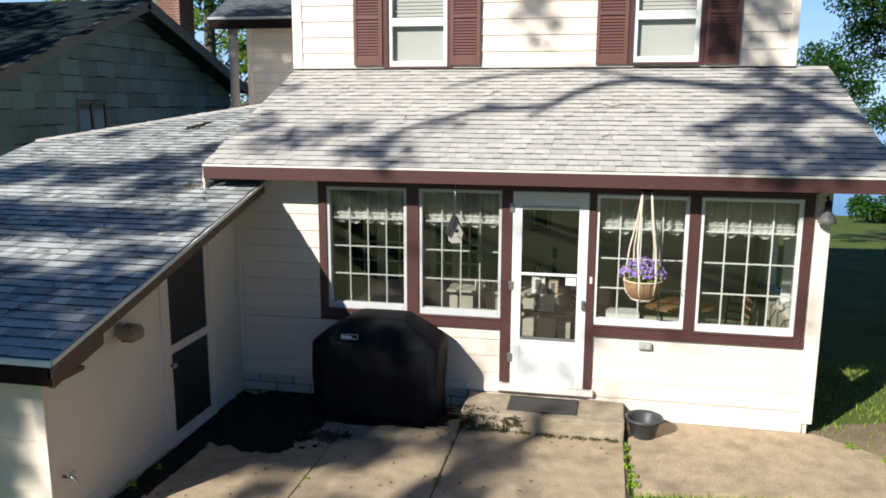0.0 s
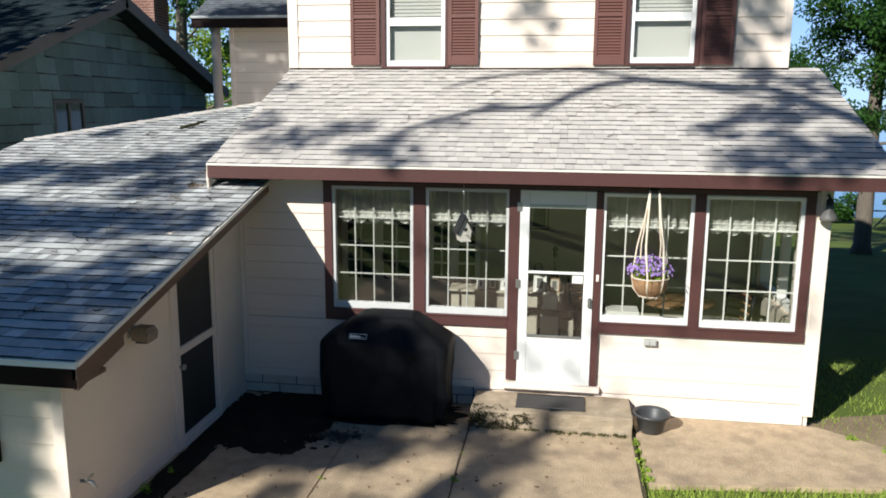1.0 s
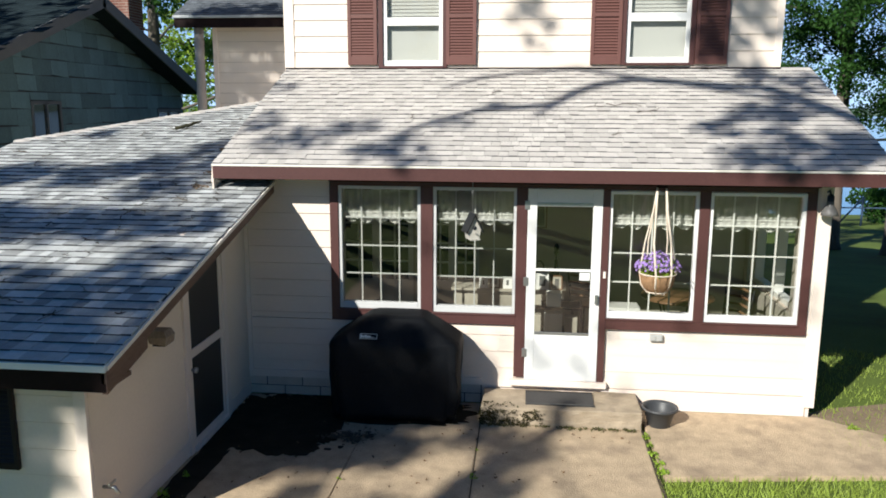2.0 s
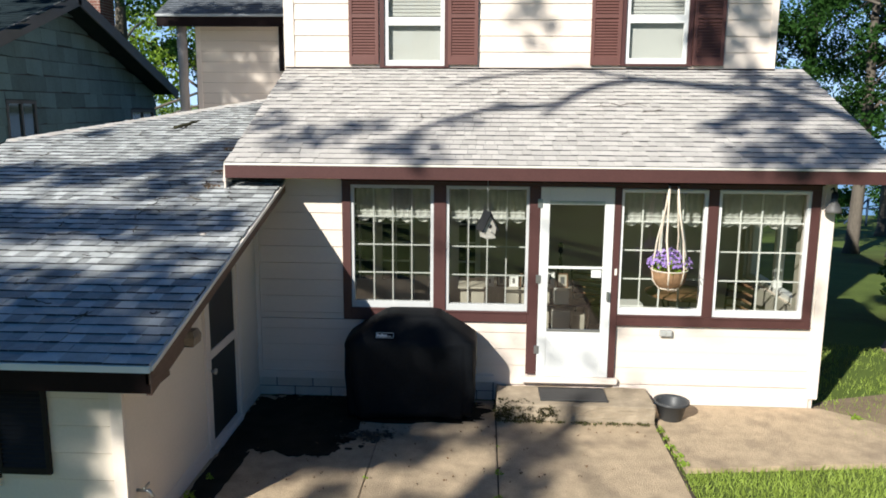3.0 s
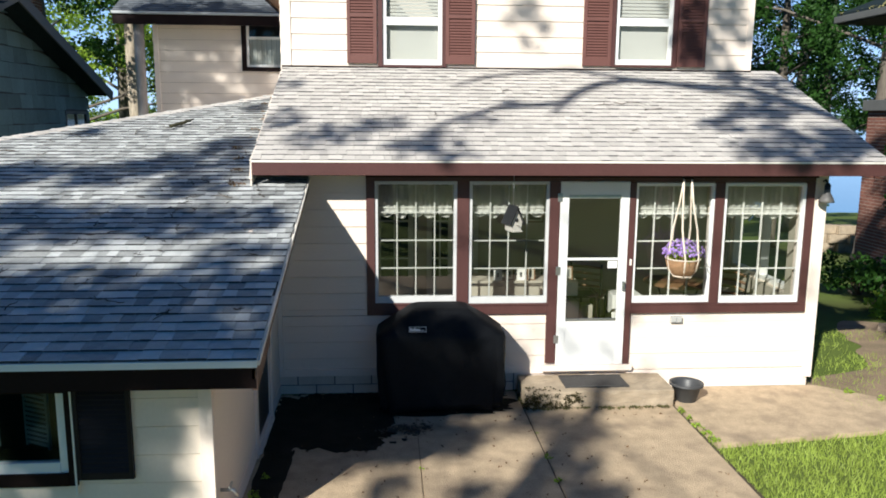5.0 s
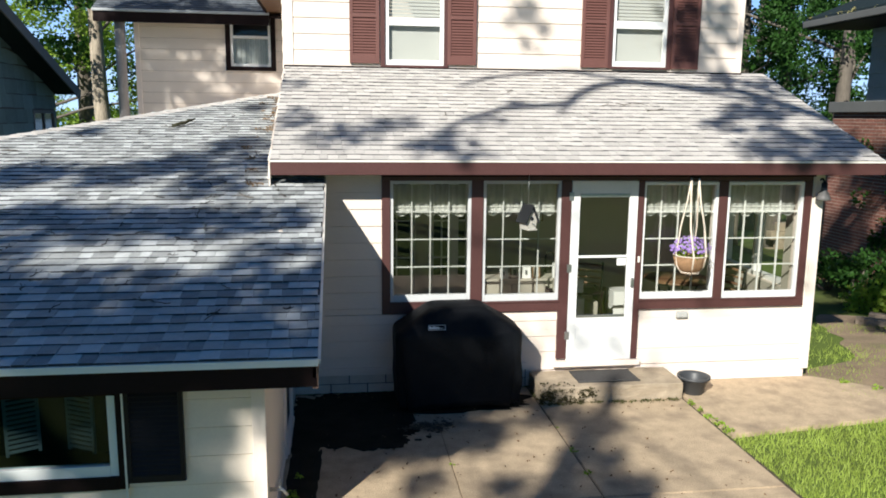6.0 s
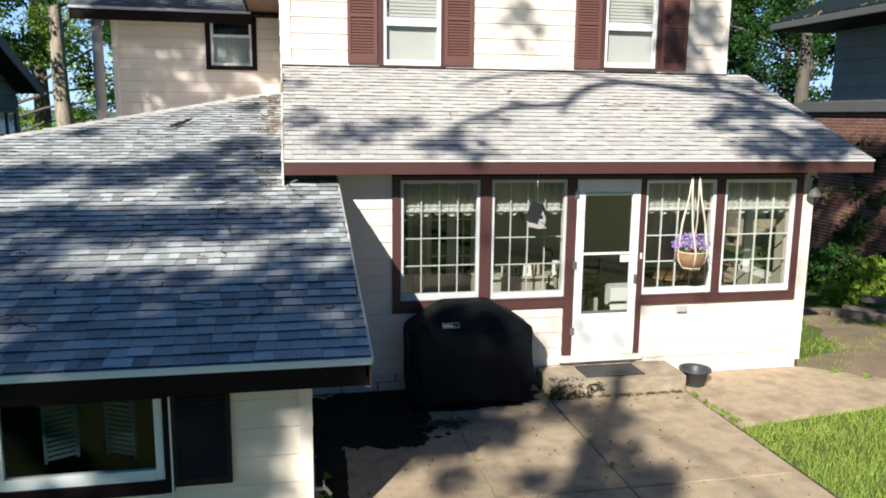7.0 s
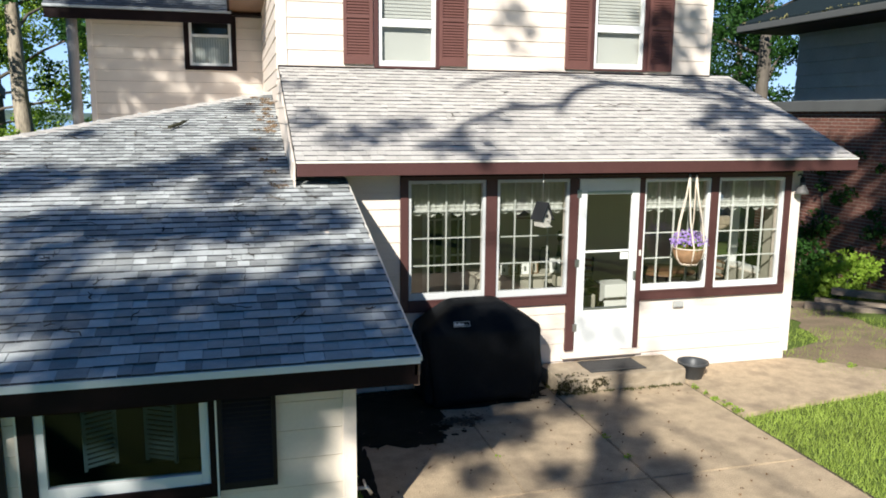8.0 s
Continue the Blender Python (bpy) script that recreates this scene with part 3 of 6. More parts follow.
siding(upper_wall, UP, -3.08, 2.98, 3.645, 6.6, 0.2, [(a - 0.06, b + 0.06, c - 0.03, d + 0.06) for a, b, c, d in UPW], M_SIDING)
part("corner_board", boxes((-3.21, -3.08, 2.2, 2.23, 3.6, 7.0), bevel=0.004), M_TRIMCREAM, house)
part("corner_board", boxes((2.98, 3.06, 2.2, 2.23, 3.6, 7.0), bevel=0.004), M_TRIMCREAM, house)
part("flashing", boxes((-3.2, 3.06, 2.185, 2.21, 3.60, 3.645), bevel=0.003), M_DARKBROWN, house)


def upper_window(x0, x1, z0, z1):
    y = 2.23
    casing = part("window", boxes((x0 - 0.06, x0, y - 0.045, y, z0 - 0.03, z1 + 0.06), (x1, x1 + 0.06, y - 0.045, y, z0 - 0.03, z1 + 0.06), (x0, x1, y - 0.045, y, z1, z1 + 0.06),
                                  (x0, x1, y - 0.06, y, z0 - 0.03, z0), bevel=0.004), M_BROWN, house, "white double-hung window in a brown casing")
    mid = z0 + 0.555
    part("sash", boxes((x0, x0 + 0.05, y - 0.02, y + 0.03, z0, z1), (x1 - 0.05, x1, y - 0.02, y + 0.03, z0, z1), (x0 + 0.05, x1 - 0.05, y - 0.02, y + 0.03, z0, z0 + 0.07),
                       (x0 + 0.05, x1 - 0.05, y - 0.025, y + 0.03, mid - 0.05, mid + 0.05), (x0 + 0.05, x1 - 0.05, y - 0.02, y + 0.03, z1 - 0.05, z1), bevel=0.004), M_WHITE, casing)
    part("pane", sheet(x0 + 0.05, x1 - 0.05, y + 0.005, z0 + 0.07, z1 - 0.05), M_CLEAR, casing).visible_shadow = False
    part("blind", boxes((x0 + 0.03, x1 - 0.03, y + 0.06, y + 0.075, z0 + 0.03, mid + 0.02)), M_BLIND, casing, "pale roller blind")
    for k in range(16):
        z = mid + 0.03 + 0.045 * k
        part("blind_slat", boxes((x0 + 0.03, x1 - 0.03, y + 0.06, y + 0.068, z, z + 0.037)), M_BLIND, casing)


def shutter(x0, x1, z0, z1, y, mat, parent, gap=0.036, f=0.045, rail=True):
    """A louvred shutter: a frame, a mid rail where it has one, and slats."""
    mid = z0 + 0.62 * (z1 - z0) if z1 - z0 < 0.9 else z0 + 0.58
    low = 0.10 if rail else 0.05
    pieces = [(x0, x0 + f, y - 0.035, y, z0, z1), (x1 - f, x1, y - 0.035, y, z0, z1), (x0 + f, x1 - f, y - 0.035, y, z0, z0 + low),
              (x0 + f, x1 - f, y - 0.035, y, z1 - 0.06, z1), (x0 + f, x1 - f, y - 0.012, y - 0.001, z0 + low, z1 - 0.06)]
    if rail:
        pieces.append((x0 + f, x1 - f, y - 0.034, y - 0.013, mid, mid + 0.05))
    body = part("shutter", boxes(*pieces, bevel=0.003), mat, parent)
    z = z0 + low + 0.005
    while z < z1 - 0.08:
        if not rail or not mid - gap < z < mid + 0.05:
            w = [(x, yy, zz) for x in (x0 + f, x1 - f) for yy, zz in ((y - 0.032, z), (y - 0.014, z + gap * 0.8), (y - 0.012, z + gap * 0.65), (y - 0.03, z - 0.006))]
            part_data("slat", w, [(0, 1, 2, 3), (4, 7, 6, 5), (0, 4, 5, 1), (1, 5, 6, 2), (2, 6, 7, 3), (3, 7, 4, 0)], mat, body)
        z += gap
    return body


M_BLIND = material("pale_blind", (0.45, 0.445, 0.42), 0.7, vary=0.03, scale=3, bump=0.03)
for w in UPW:
    upper_window(*w)
for a, b in ((-2.36, -1.975), (-1.08, -0.695), (0.74, 1.12), (2.02, 2.41)):
    shutter(a, b, 3.68, 5.0, 2.205, M_SHUTTER, house)
# upper roof, out of view, and side walls
part("wall", boxes((-3.2, -3.05, 2.38, 10.0, -0.8, 7.2)), M_TRIMCREAM, house)
siding(house.children[-1], axes((-3.2, 2.23, 0), (0, 1, 0), (-1, 0, 0)), 0.0, 5.0, 2.6, 7.0, 0.2, [], M_SIDING)
part("wall", boxes((2.9, 3.04, 2.38, 10.0, -1.0, 7.2)), M_SIDING, house)
part("wall", boxes((-3.2, 3.04, 9.85, 10.0, -1.0, 7.2)), M_SIDING, house)
bm = ring_solid([[(-3.7, 1.7, 7.1), (3.5, 1.7, 7.1), (3.5, 1.7, 7.25), (-3.7, 1.7, 7.25)], [(-3.7, 6.1, 9.0), (3.5, 6.1, 9.0), (3.5, 6.1, 9.15), (-3.7, 6.1, 9.15)],
                 [(-3.7, 10.5, 7.1), (3.5, 10.5, 7.1), (3.5, 10.5, 7.25), (-3.7, 10.5, 7.25)]], smooth=False)
part("roof", bm, M_SHINGLES, house)

# back wing
WING = axes((0, 7.3, 0), (1, 0, 0), (0, -1, 0))
WW = (-4.52, -3.77, 3.90, 4.85)
wing_wall = wall_core("wall", WING, -6.25, -3.2, -0.8, 5.0, 0.15, [WW], M_OLDWOOD, house)
siding(wing_wall, WING, -6.17, -3.2, 2.2, 4.95, 0.2, [(WW[0] - 0.09, WW[1] + 0.09, WW[2] - 0.08, 4.95)], M_SIDING)
part("corner_board", boxes((-6.26, -6.17, 7.27, 7.3, 1.5, 4.95), bevel=0.004), M_TRIMCREAM, house)
part("wall", boxes((-6.25, -6.1, 7.45, 10.5, -1, 5.0)), M_SIDING, house)
x0, x1, z0, z1 = WW
wwin = part("window", boxes((x0 - 0.09, x0, 7.25, 7.3, z0 - 0.08, 4.9), (x1, x1 + 0.09, 7.25, 7.3, z0 - 0.08, 4.9), (x0, x1, 7.24, 7.3, z0 - 0.08, z0), bevel=0.004), M_DARKBROWN, house, "small double-hung window in a dark brown casing")
part("sash", boxes((x0, x0 + 0.05, 7.28, 7.32, z0, z1), (x1 - 0.05, x1, 7.28, 7.32, z0, z1), (x0 + 0.05, x1 - 0.05, 7.28, 7.32, z0, z0 + 0.05), (x0 + 0.05, x1 - 0.05, 7.275, 7.32, 4.42, 4.47), bevel=0.003), M_WHITE, wwin)
part("pane", sheet(x0 + 0.05, x1 - 0.05, 7.30, z0 + 0.05, z1), M_CLEAR, wwin).visible_shadow = False
part("curtain", boxes(*[(x0 + 0.05 + 0.046 * k, x0 + 0.092 + 0.046 * k, 7.36 + 0.014 * (k % 2), 7.38 + 0.014 * (k % 2), z0, 4.43) for k in range(14)]), M_LACE, wwin)
# added black sheet, painted darkness of the room behind the window
part("room_lining", boxes((x0 - 0.4, x1 + 0.4, 8.2, 8.25, 3.3, 5.0)), M_UNLIT, wwin)
wing_up = Vector((0, 1, 0.5)).normalized()
wing_n = Vector((0, -0.5, 1)).normalized()
MW = Matrix(((1, 0, 0, 0), (0, wing_up.y, wing_n.y, 6.88), (0, wing_up.z, wing_n.z, 4.865), (0, 0, 0, 1)))
bm = boxes((-6.85, -3.75, 0, 3.4, -0.1, 0))
bm.transform(MW)
wing_roof = part("roof", bm, M_UNDER, house, "grey shingle wing roof with tree shade in its dark colour")
part("gutter", boxes((-6.86, -3.75, 6.82, 6.90, 4.805, 4.855), bevel=0.012), M_GUTTER, house, "pale grey metal gutter")
part("fascia", boxes((-6.85, -3.75, 6.86, 6.94, 4.63, 4.84)), M_DARKBROWN, house)
part("soffit", boxes((-6.83, -3.2, 6.94, 7.3, 4.80, 4.83)), M_DARKBROWN, house)
part("soffit", boxes((-3.78, -3.2, 4.6, 7.28, 4.86, 4.90)), M_WOOD, house, "brown board soffit")
part("fascia", boxes((-3.82, -3.78, 4.6, 6.95, 4.84, 5.2)), M_DARKBROWN, house)
part("post", tube([(-6.46, 7.1, 1.0), (-6.455, 7.1, 2.2), (-6.465, 7.1, 3.5), (-6.46, 7.1, 4.9)], [0.10, 0.096, 0.092, 0.094], 14), M_POST, house, "weathered grey-brown porch post")

# ---- side wing with its low roof ----
shed = thing("side_shed", (-4.6, -1.0, 0), "low cream clapboard lean-to with a grey shingle roof", "shed")
PITCH_S = 0.25
up_s = Vector((0, 1, PITCH_S)).normalized()
nrm_s = Vector((0, -PITCH_S, 1)).normalized()
MS = Matrix(((1, 0, 0, 0), (0, up_s.y, nrm_s.y, -3.48), (0, up_s.z, nrm_s.z, 1.525), (0, 0, 0, 1)))
K_S = math.sqrt(1 + PITCH_S ** 2)


def slope_point(x, y, lift=0.0):
    return Vector((x, y, 1.525 + PITCH_S * (y + 3.48) + lift))


plan = [(-6.45, -3.48), (-2.67, -3.48), (-2.67, -0.06), (-3.21, -0.06), (-3.21, 3.78), (-6.40, 1.20)]
bm = bmesh.new()
t = [bm.verts.new(slope_point(x, y, -0.006)) for x, y in plan]
b = [bm.verts.new(slope_point(x, y, -0.09)) for x, y in plan]
bm.faces.new(t)
bm.faces.new(b[::-1])
for i in range(len(t)):
    bm.faces.new((t[i], b[i], b[(i + 1) % len(t)], t[(i + 1) % len(t)]))
bmesh.ops.recalc_face_normals(bm, faces=bm.faces[:])
shed_roof = part("roof", bm, M_UNDER, shed, "grey asphalt shingle lean-to roof with twigs and leaf litter")
# hidden back slope behind the hip
part_data("back_slope", [slope_point(-6.40, 1.20), slope_point(-3.21, 3.78), Vector((-3.21, 7.28, 2.6)), Vector((-6.40, 7.28, 1.4)), Vector((-6.4, 3.0, 2.2))],
          [(0, 1, 2, 3, 4)], M_SHINGLES, shed)
hip_a, hip_b = slope_point(-6.42, 1.20, 0.012), slope_point(-3.21, 3.79, 0.012)
for k in range(18):
    p, q = hip_a.lerp(hip_b, k / 18), hip_a.lerp(hip_b, (k + 1.12) / 18)
    s = Vector((0.09, -0.09, -0.0))
    e = Vector((-0.08, 0.08, -0.03))
    z = Vector((0, 0, 0.010))
    w = [p + s - z * 2, p + z, p + e - z, q + s - z * 2.6, q + z * 0.4, q + e - z * 1.6]
    part_data("hip_cap", w + [v - z * 0.8 for v in w], [(0, 1, 4, 3), (1, 2, 5, 4), (6, 9, 10, 7), (7, 10, 11, 8), (0, 6, 7, 1), (1, 7, 8, 2), (3, 4, 10, 9), (4, 5, 11, 10)], M_SHINGLE, shed_roof)
part("drip_edge", boxes((-6.46, -2.665, -3.505, -3.46, 1.475, 1.522), bevel=0.004), M_WHITE, shed, "white metal drip edge")
part("fascia", boxes((-6.45, -2.675, -3.49, -3.45, 1.335, 1.476), bevel=0.004), M_DARKBROWN, shed, "dark brown fascia board")
bm = bmesh.new()
w = box(bm, -2.70, -2.665, -3.49, -0.06, -0.125, -0.012)
for v in w:
    v.co.z += 1.525 + PITCH_S * (v.co.y + 3.48)
part("rake_board", bm, M_RAKE, shed, "weathered brown rake board")
bm = bmesh.new()
w = box(bm, -2.703, -2.668, -3.485, -2.93, -0.20, -0.127)
for v in w:
    v.co.z += 1.525 + PITCH_S * (v.co.y + 3.48)
part("rake_tail", bm, M_RAKE, shed, "weathered brown board under the rake's end")
bm = bmesh.new()
w = box(bm, -2.668, -2.650, -3.49, -0.06, -0.035, -0.004)
for v in w:
    v.co.z += 1.525 + PITCH_S * (v.co.y + 3.48)
part("drip_edge", bm, M_DRIP, shed)
part("soffit_end", boxes((-2.95, -2.70, -3.45, -3.12, 1.33, 1.36)), M_RAKE, shed)
SF = axes((0, -3.13, 0), (1, 0, 0), (0, -1, 0))
SW = (-5.005, -3.985, 0.65, 1.21)
shed_front = wall_core("wall", SF, -6.3, -3.06, 0, 1.5, 0.1, [(SW[0] + 0.02, SW[1] - 0.02, SW[2] + 0.02, SW[3])], M_OLDWOOD, shed)
siding(shed_front, SF, -6.3, -3.12, 0.16, 1.42, 0.2, [(SW[0] - 0.09, SW[1] + 0.05, SW[2] - 0.09, 1.45)], M_SHED, gap=0.008)
part("corner_board", boxes((-3.12, -3.03, -3.165, -3.13, 0.02, 1.40), bevel=0.004), M_TRIMCREAM, shed)
SS = axes((-3.04, 0, 0), (0, 1, 0), (1, 0, 0))
SD = (-1.53, -0.72, 0.04, 1.98)
roof_under = lambda v: 1.525 + PITCH_S * (v + 3.48) - 0.09
shed_side = wall_core("wall", SS, -3.13, 0, 0, 2.4, 0.1, [SD], M_OLDWOOD, shed, top=roof_under)
siding(shed_side, SS, -3.13, -0.03, 0.14, 2.3, 0.2, [(SD[0] - 0.09, SD[1] + 0.09, 0, 2.05)], M_SHED, top=roof_under, lap=0.006, gap=0.003)
for c in ((-3.04, -3.018, -3.1, SD[0] - 0.09, 0.0, 0.14), (-3.04, -3.018, SD[1] + 0.09, -0.03, 0.0, 0.14)):
    part("skirt_board", boxes(c, bevel=0.003), M_TRIMCREAM, shed)
y0, y1, z0, z1 = SD
part("door_casing", boxes((-3.04, -3.005, y0 - 0.09, y0, 0, 1.99), (-3.04, -3.005, y1, y1 + 0.09, 0, 2.05), (-3.04, -3.005, y0, y1, z1, z1 + 0.06), (-3.04, -2.99, y0, y1, 0, 0.04), bevel=0.004), M_TRIMCREAM, shed)
sdoor = part("door", boxes((-3.05, -3.02, y0, y0 + 0.06, z0, z1), (-3.05, -3.02, y1 - 0.06, y1, z0, z1), (-3.05, -3.02, y0 + 0.06, y1 - 0.06, 0.88, 0.96), (-3.05, -3.02, y0 + 0.06, y1 - 0.06, z0, z0 + 0.06),
                           (-3.05, -3.02, y0 + 0.06, y1 - 0.06, z1 - 0.06, z1), bevel=0.004), M_TRIMCREAM, shed, "cream wooden screen door with two dark panels")
part("screen", boxes((-3.04, -3.034, y0 + 0.06, y1 - 0.06, z0 + 0.06, 0.88)), M_SCREEN, sdoor)
part("screen", boxes((-3.04, -3.034, y0 + 0.06, y1 - 0.06, 0.96, z1 - 0.06)), M_SCREEN, sdoor)
bm = lathe([(0.0, 0), (0.014, 0.0), (0.014, 0.03), (0.028, 0.035), (0.028, 0.055), (0.0, 0.06)], (0, 0, 0), 12, False)
bm.transform(Matrix.Translation((-3.02, y0 + 0.03, 0.78)) @ Matrix.Rotation(radians(90), 4, 'Y'))
part("knob", bm, M_METAL, sdoor)
# shed window
x0, x1, z0, z1 = SW
swin = part("window", boxes((x0 - 0.09, x0, -3.175, -3.13, z0 - 0.09, 1.42), (x1, x1 + 0.055, -3.175, -3.13, z0 - 0.09, 1.42), (x0, x1, -3.18, -3.13, z0 - 0.09, z0), (x0, x1, -3.17, -3.13, z1, 1.42), bevel=0.004), M_DARKBROWN, shed, "white framed window in a dark brown casing")
part("sash", boxes((x0, x0 + 0.055, -3.16, -3.11, z0, z1), (x1 - 0.055, x1, -3.16, -3.11, z0, z1), (x0 + 0.055, x1 - 0.055, -3.165, -3.11, z0, z0 + 0.075), bevel=0.004), M_WHITE, swin)
part("pane", sheet(x0 + 0.055, x1 - 0.055, -3.135, z0 + 0.075, z1), M_DARKPANE, swin).visible_shadow = False
for x in (x0 - 0.103, x1 + 0.04):
    part("stop_bead", boxes((x, x + 0.013, -3.18, -3.13, 0.5, 1.42)), M_DRIP, swin)
M_BLACKBROWN = material("blackish_shutter_paint", (0.022, 0.018, 0.019), 0.5, vary=0.15, scale=5, bump=0.05, specular=0.15)
shutter(-3.93, -3.56, 0.60, 1.40, -3.145, M_BLACKBROWN, shed, 0.034, 0.03, False)
shutter(-5.56, -5.18, 0.60, 1.40, -3.145, M_BLACKBROWN, shed, 0.034, 0.03, False)
for a, b, turn in ((-4.43, -4.19, -28), (-4.80, -4.58, 28)):
    bm = boxes((a, a + 0.02, -3.03, -3.01, 0.7, 1.3), (b - 0.02, b, -3.03, -3.01, 0.7, 1.3), *[(a + 0.02, b - 0.02, -3.03, -3.015, 0.72 + 0.035 * k, 0.74 + 0.035 * k) for k in range(16)])
    bm.transform(Matrix.Translation(((a + b) / 2, -2.85, 0)) @ Matrix.Rotation(radians(turn), 4, 'Z') @ Matrix.Translation((-(a + b) / 2, 3.02, 0)))
    part("inside_shutter", bm, M_LOUVRE, swin, "grey-white louvred inside shutter")
# added black sheets stand in for the shed's unlit inside
part("room_lining", boxes((-6.2, -3.2, -2.0, -1.95, 0, 1.8), (-6.2, -3.2, -3.0, -2.0, 0.3, 0.32)), M_UNLIT, swin)
part("wall", boxes((-6.3, -6.2, -3.03, 1.2, 0, 1.5)), M_SHED, shed)
# flood light under the rake and the hose tap
flood = thing("wall_light", (-2.95, -2.25, 1.3), "weathered tan outdoor floodlight under the eave", "lamp")
part("housing", ring_solid([[(-2.975, -2.31, 1.39), (-2.85, -2.31, 1.39), (-2.85, -2.19, 1.39), (-2.975, -2.19, 1.39)], [(-2.985, -2.33, 1.34), (-2.83, -2.33, 1.34), (-2.83, -2.17, 1.34), (-2.985, -2.17, 1.34)], [(-2.97, -2.33, 1.29), (-2.84, -2.33, 1.275), (-2.84, -2.17, 1.275), (-2.97, -2.17, 1.29)]], smooth=False), M_OLDWOOD, flood)
part("bracket", tube([(-3.03, -2.25, 1.35), (-3.0, -2.25, 1.38), (-2.96, -2.25, 1.385)], 0.014, 8), M_GREYBOX, flood)
part("back_plate", boxes((-3.03, -3.015, -2.30, -2.20, 1.30, 1.40), bevel=0.004), M_GREYBOX, flood)
part("glass", boxes((-2.955, -2.85, -2.315, -2.185, 1.266, 1.274)), M_DARKPANE, flood)
tap = thing("hose_tap", (-2.98, -3.03, 0.42), "silver metal garden hose tap on the wall", "tap")
part("pipe", tube([(-3.03, -3.03, 0.43), (-2.94, -3.03, 0.43), (-2.91, -3.03, 0.38)], 0.014, 8), M_METAL, tap)
part("handle", boxes((-2.965, -2.95, -3.075, -2.985, 0.455, 0.475), bevel=0.005), M_METAL, tap)

# ---- porch room behind the windows ----
room = thing("porch_room", (0, 1.1, 0.3), "pale plastered sunroom behind the porch windows", "room", kind="structure")
part("floor", boxes((-3.0, 2.83, 0.13, 2.1, 0.2, 0.28)), M_INFLOOR, room)
part("ceiling", boxes((-3.0, 2.83, 0.13, 2.1, 2.45, 2.48)), M_INWALL, room)
FRENCH = ((-2.5, -1.5, 0.3, 2.25), (-1.32, -0.62, 0.3, 2.25))
back = wall_core("wall", axes((0, 2.1, 0), (1, 0, 0), (0, -1, 0)), -3.0, 2.83, 0.28, 2.45, 0.1, list(FRENCH), M_INWALL, room)
part("wall", boxes((-3.06, -3.0, 0.13, 2.1, 0.28, 2.45)), M_INWALL, room)
wall_core("wall", axes((2.82, 0, 0), (0, 1, 0), (1, 0, 0)), 0.13, 2.1, 0.28, 2.45, 0.04, [SIDE_WIN], M_INWALL, room)
# added black wall, standing in for the dark beyond the french doors
part("wall", boxes((-3.1, 2.9, 3.2, 3.3, 0, 3.0)), M_UNLIT, room)
part("floor", boxes((-3.05, 2.88, 2.22, 3.2, 0.2, 0.27)), M_INFLOOR, room)
M_FRENCH = material("white_door_paint", (0.72, 0.72, 0.69), 0.45, vary=0.03, scale=3, bump=0.02)
for x0, x1, z0, z1 in FRENCH:
    mid, f = (x0 + x1) / 2, 0.07
    french = part("french_door", boxes((x0, x0 + f, 2.12, 2.16, z0, z1), (mid - 0.06, mid + 0.06, 2.12, 2.16, z0, z1), (x1 - f, x1, 2.12, 2.16, z0, z1), (x0, x1, 2.121, 2.159, z0, 0.85), (x0, x1, 2.121, 2.159, 2.12, z1)), M_FRENCH, room)
    for a, b in ((x0 + f, mid - 0.06), (mid + 0.06, x1 - f)):
        for k in range(1, 5):
            z = 0.85 + 1.27 * k / 5
            part("muntin", boxes((a, b, 2.125, 2.155, z - 0.011, z + 0.011)), M_FRENCH, french)
        part("muntin", boxes(((a + b) / 2 - 0.011, (a + b) / 2 + 0.011, 2.126, 2.154, 0.85, 2.12)), M_FRENCH, french)


def lace(x0, x1, ztop, zbot, y):
    """A gathered sheer valance with a denser lace hem that ends in scallops."""
    nx = 96

    def cloth(top, bottom, nz, drop, gather):
        verts, faces = [], []
        for i in range(nx + 1):
            u = i / nx
            hem = bottom + drop * (0.05 * (1 - abs(math.sin(u * math.pi * 5)) ** 0.7) + 0.008 * math.sin(u * 17))
            for k in range(nz + 1):
                w = k / nz
                z = top + (hem - top) * w
                verts.append((x0 + (x1 - x0) * u, y + gather * math.sin(u * 70 + 2 * math.sin(u * 9)) * (0.35 + 0.65 * (ztop - z) / (ztop - zbot)), z))
        for i in range(nx):
            for k in range(nz):
                a = i * (nz + 1) + k
                faces.append((a, a + 1, a + nz + 2, a + nz + 1))
        return verts, faces

    ob = part_data("lace_valance", *cloth(ztop, zbot + 0.115, 6, 0, 0.012), M_SHEER, None, "white lace cafe valance with a scalloped hem")
    hem = part_data("hem", *cloth(zbot + 0.115, zbot, 4, 1, 0.005), M_HEM, ob, "denser white lace hem")
    for piece in (ob, hem):
        md = piece.modifiers.new("thickness", 'SOLIDIFY')
        md.thickness = 0.003
    part("band", boxes((x0, x1, y - 0.016, y - 0.012, zbot + 0.106, zbot + 0.120)), M_LACE, ob)
    return tagged(ob, category="curtain", group="lace valances behind the porch windows")


for x0, x1, z0, z1 in WINDOWS:
    lace(x0 + 0.045, x1 - 0.045, z1 - 0.05, z1 - 0.40, 0.075)


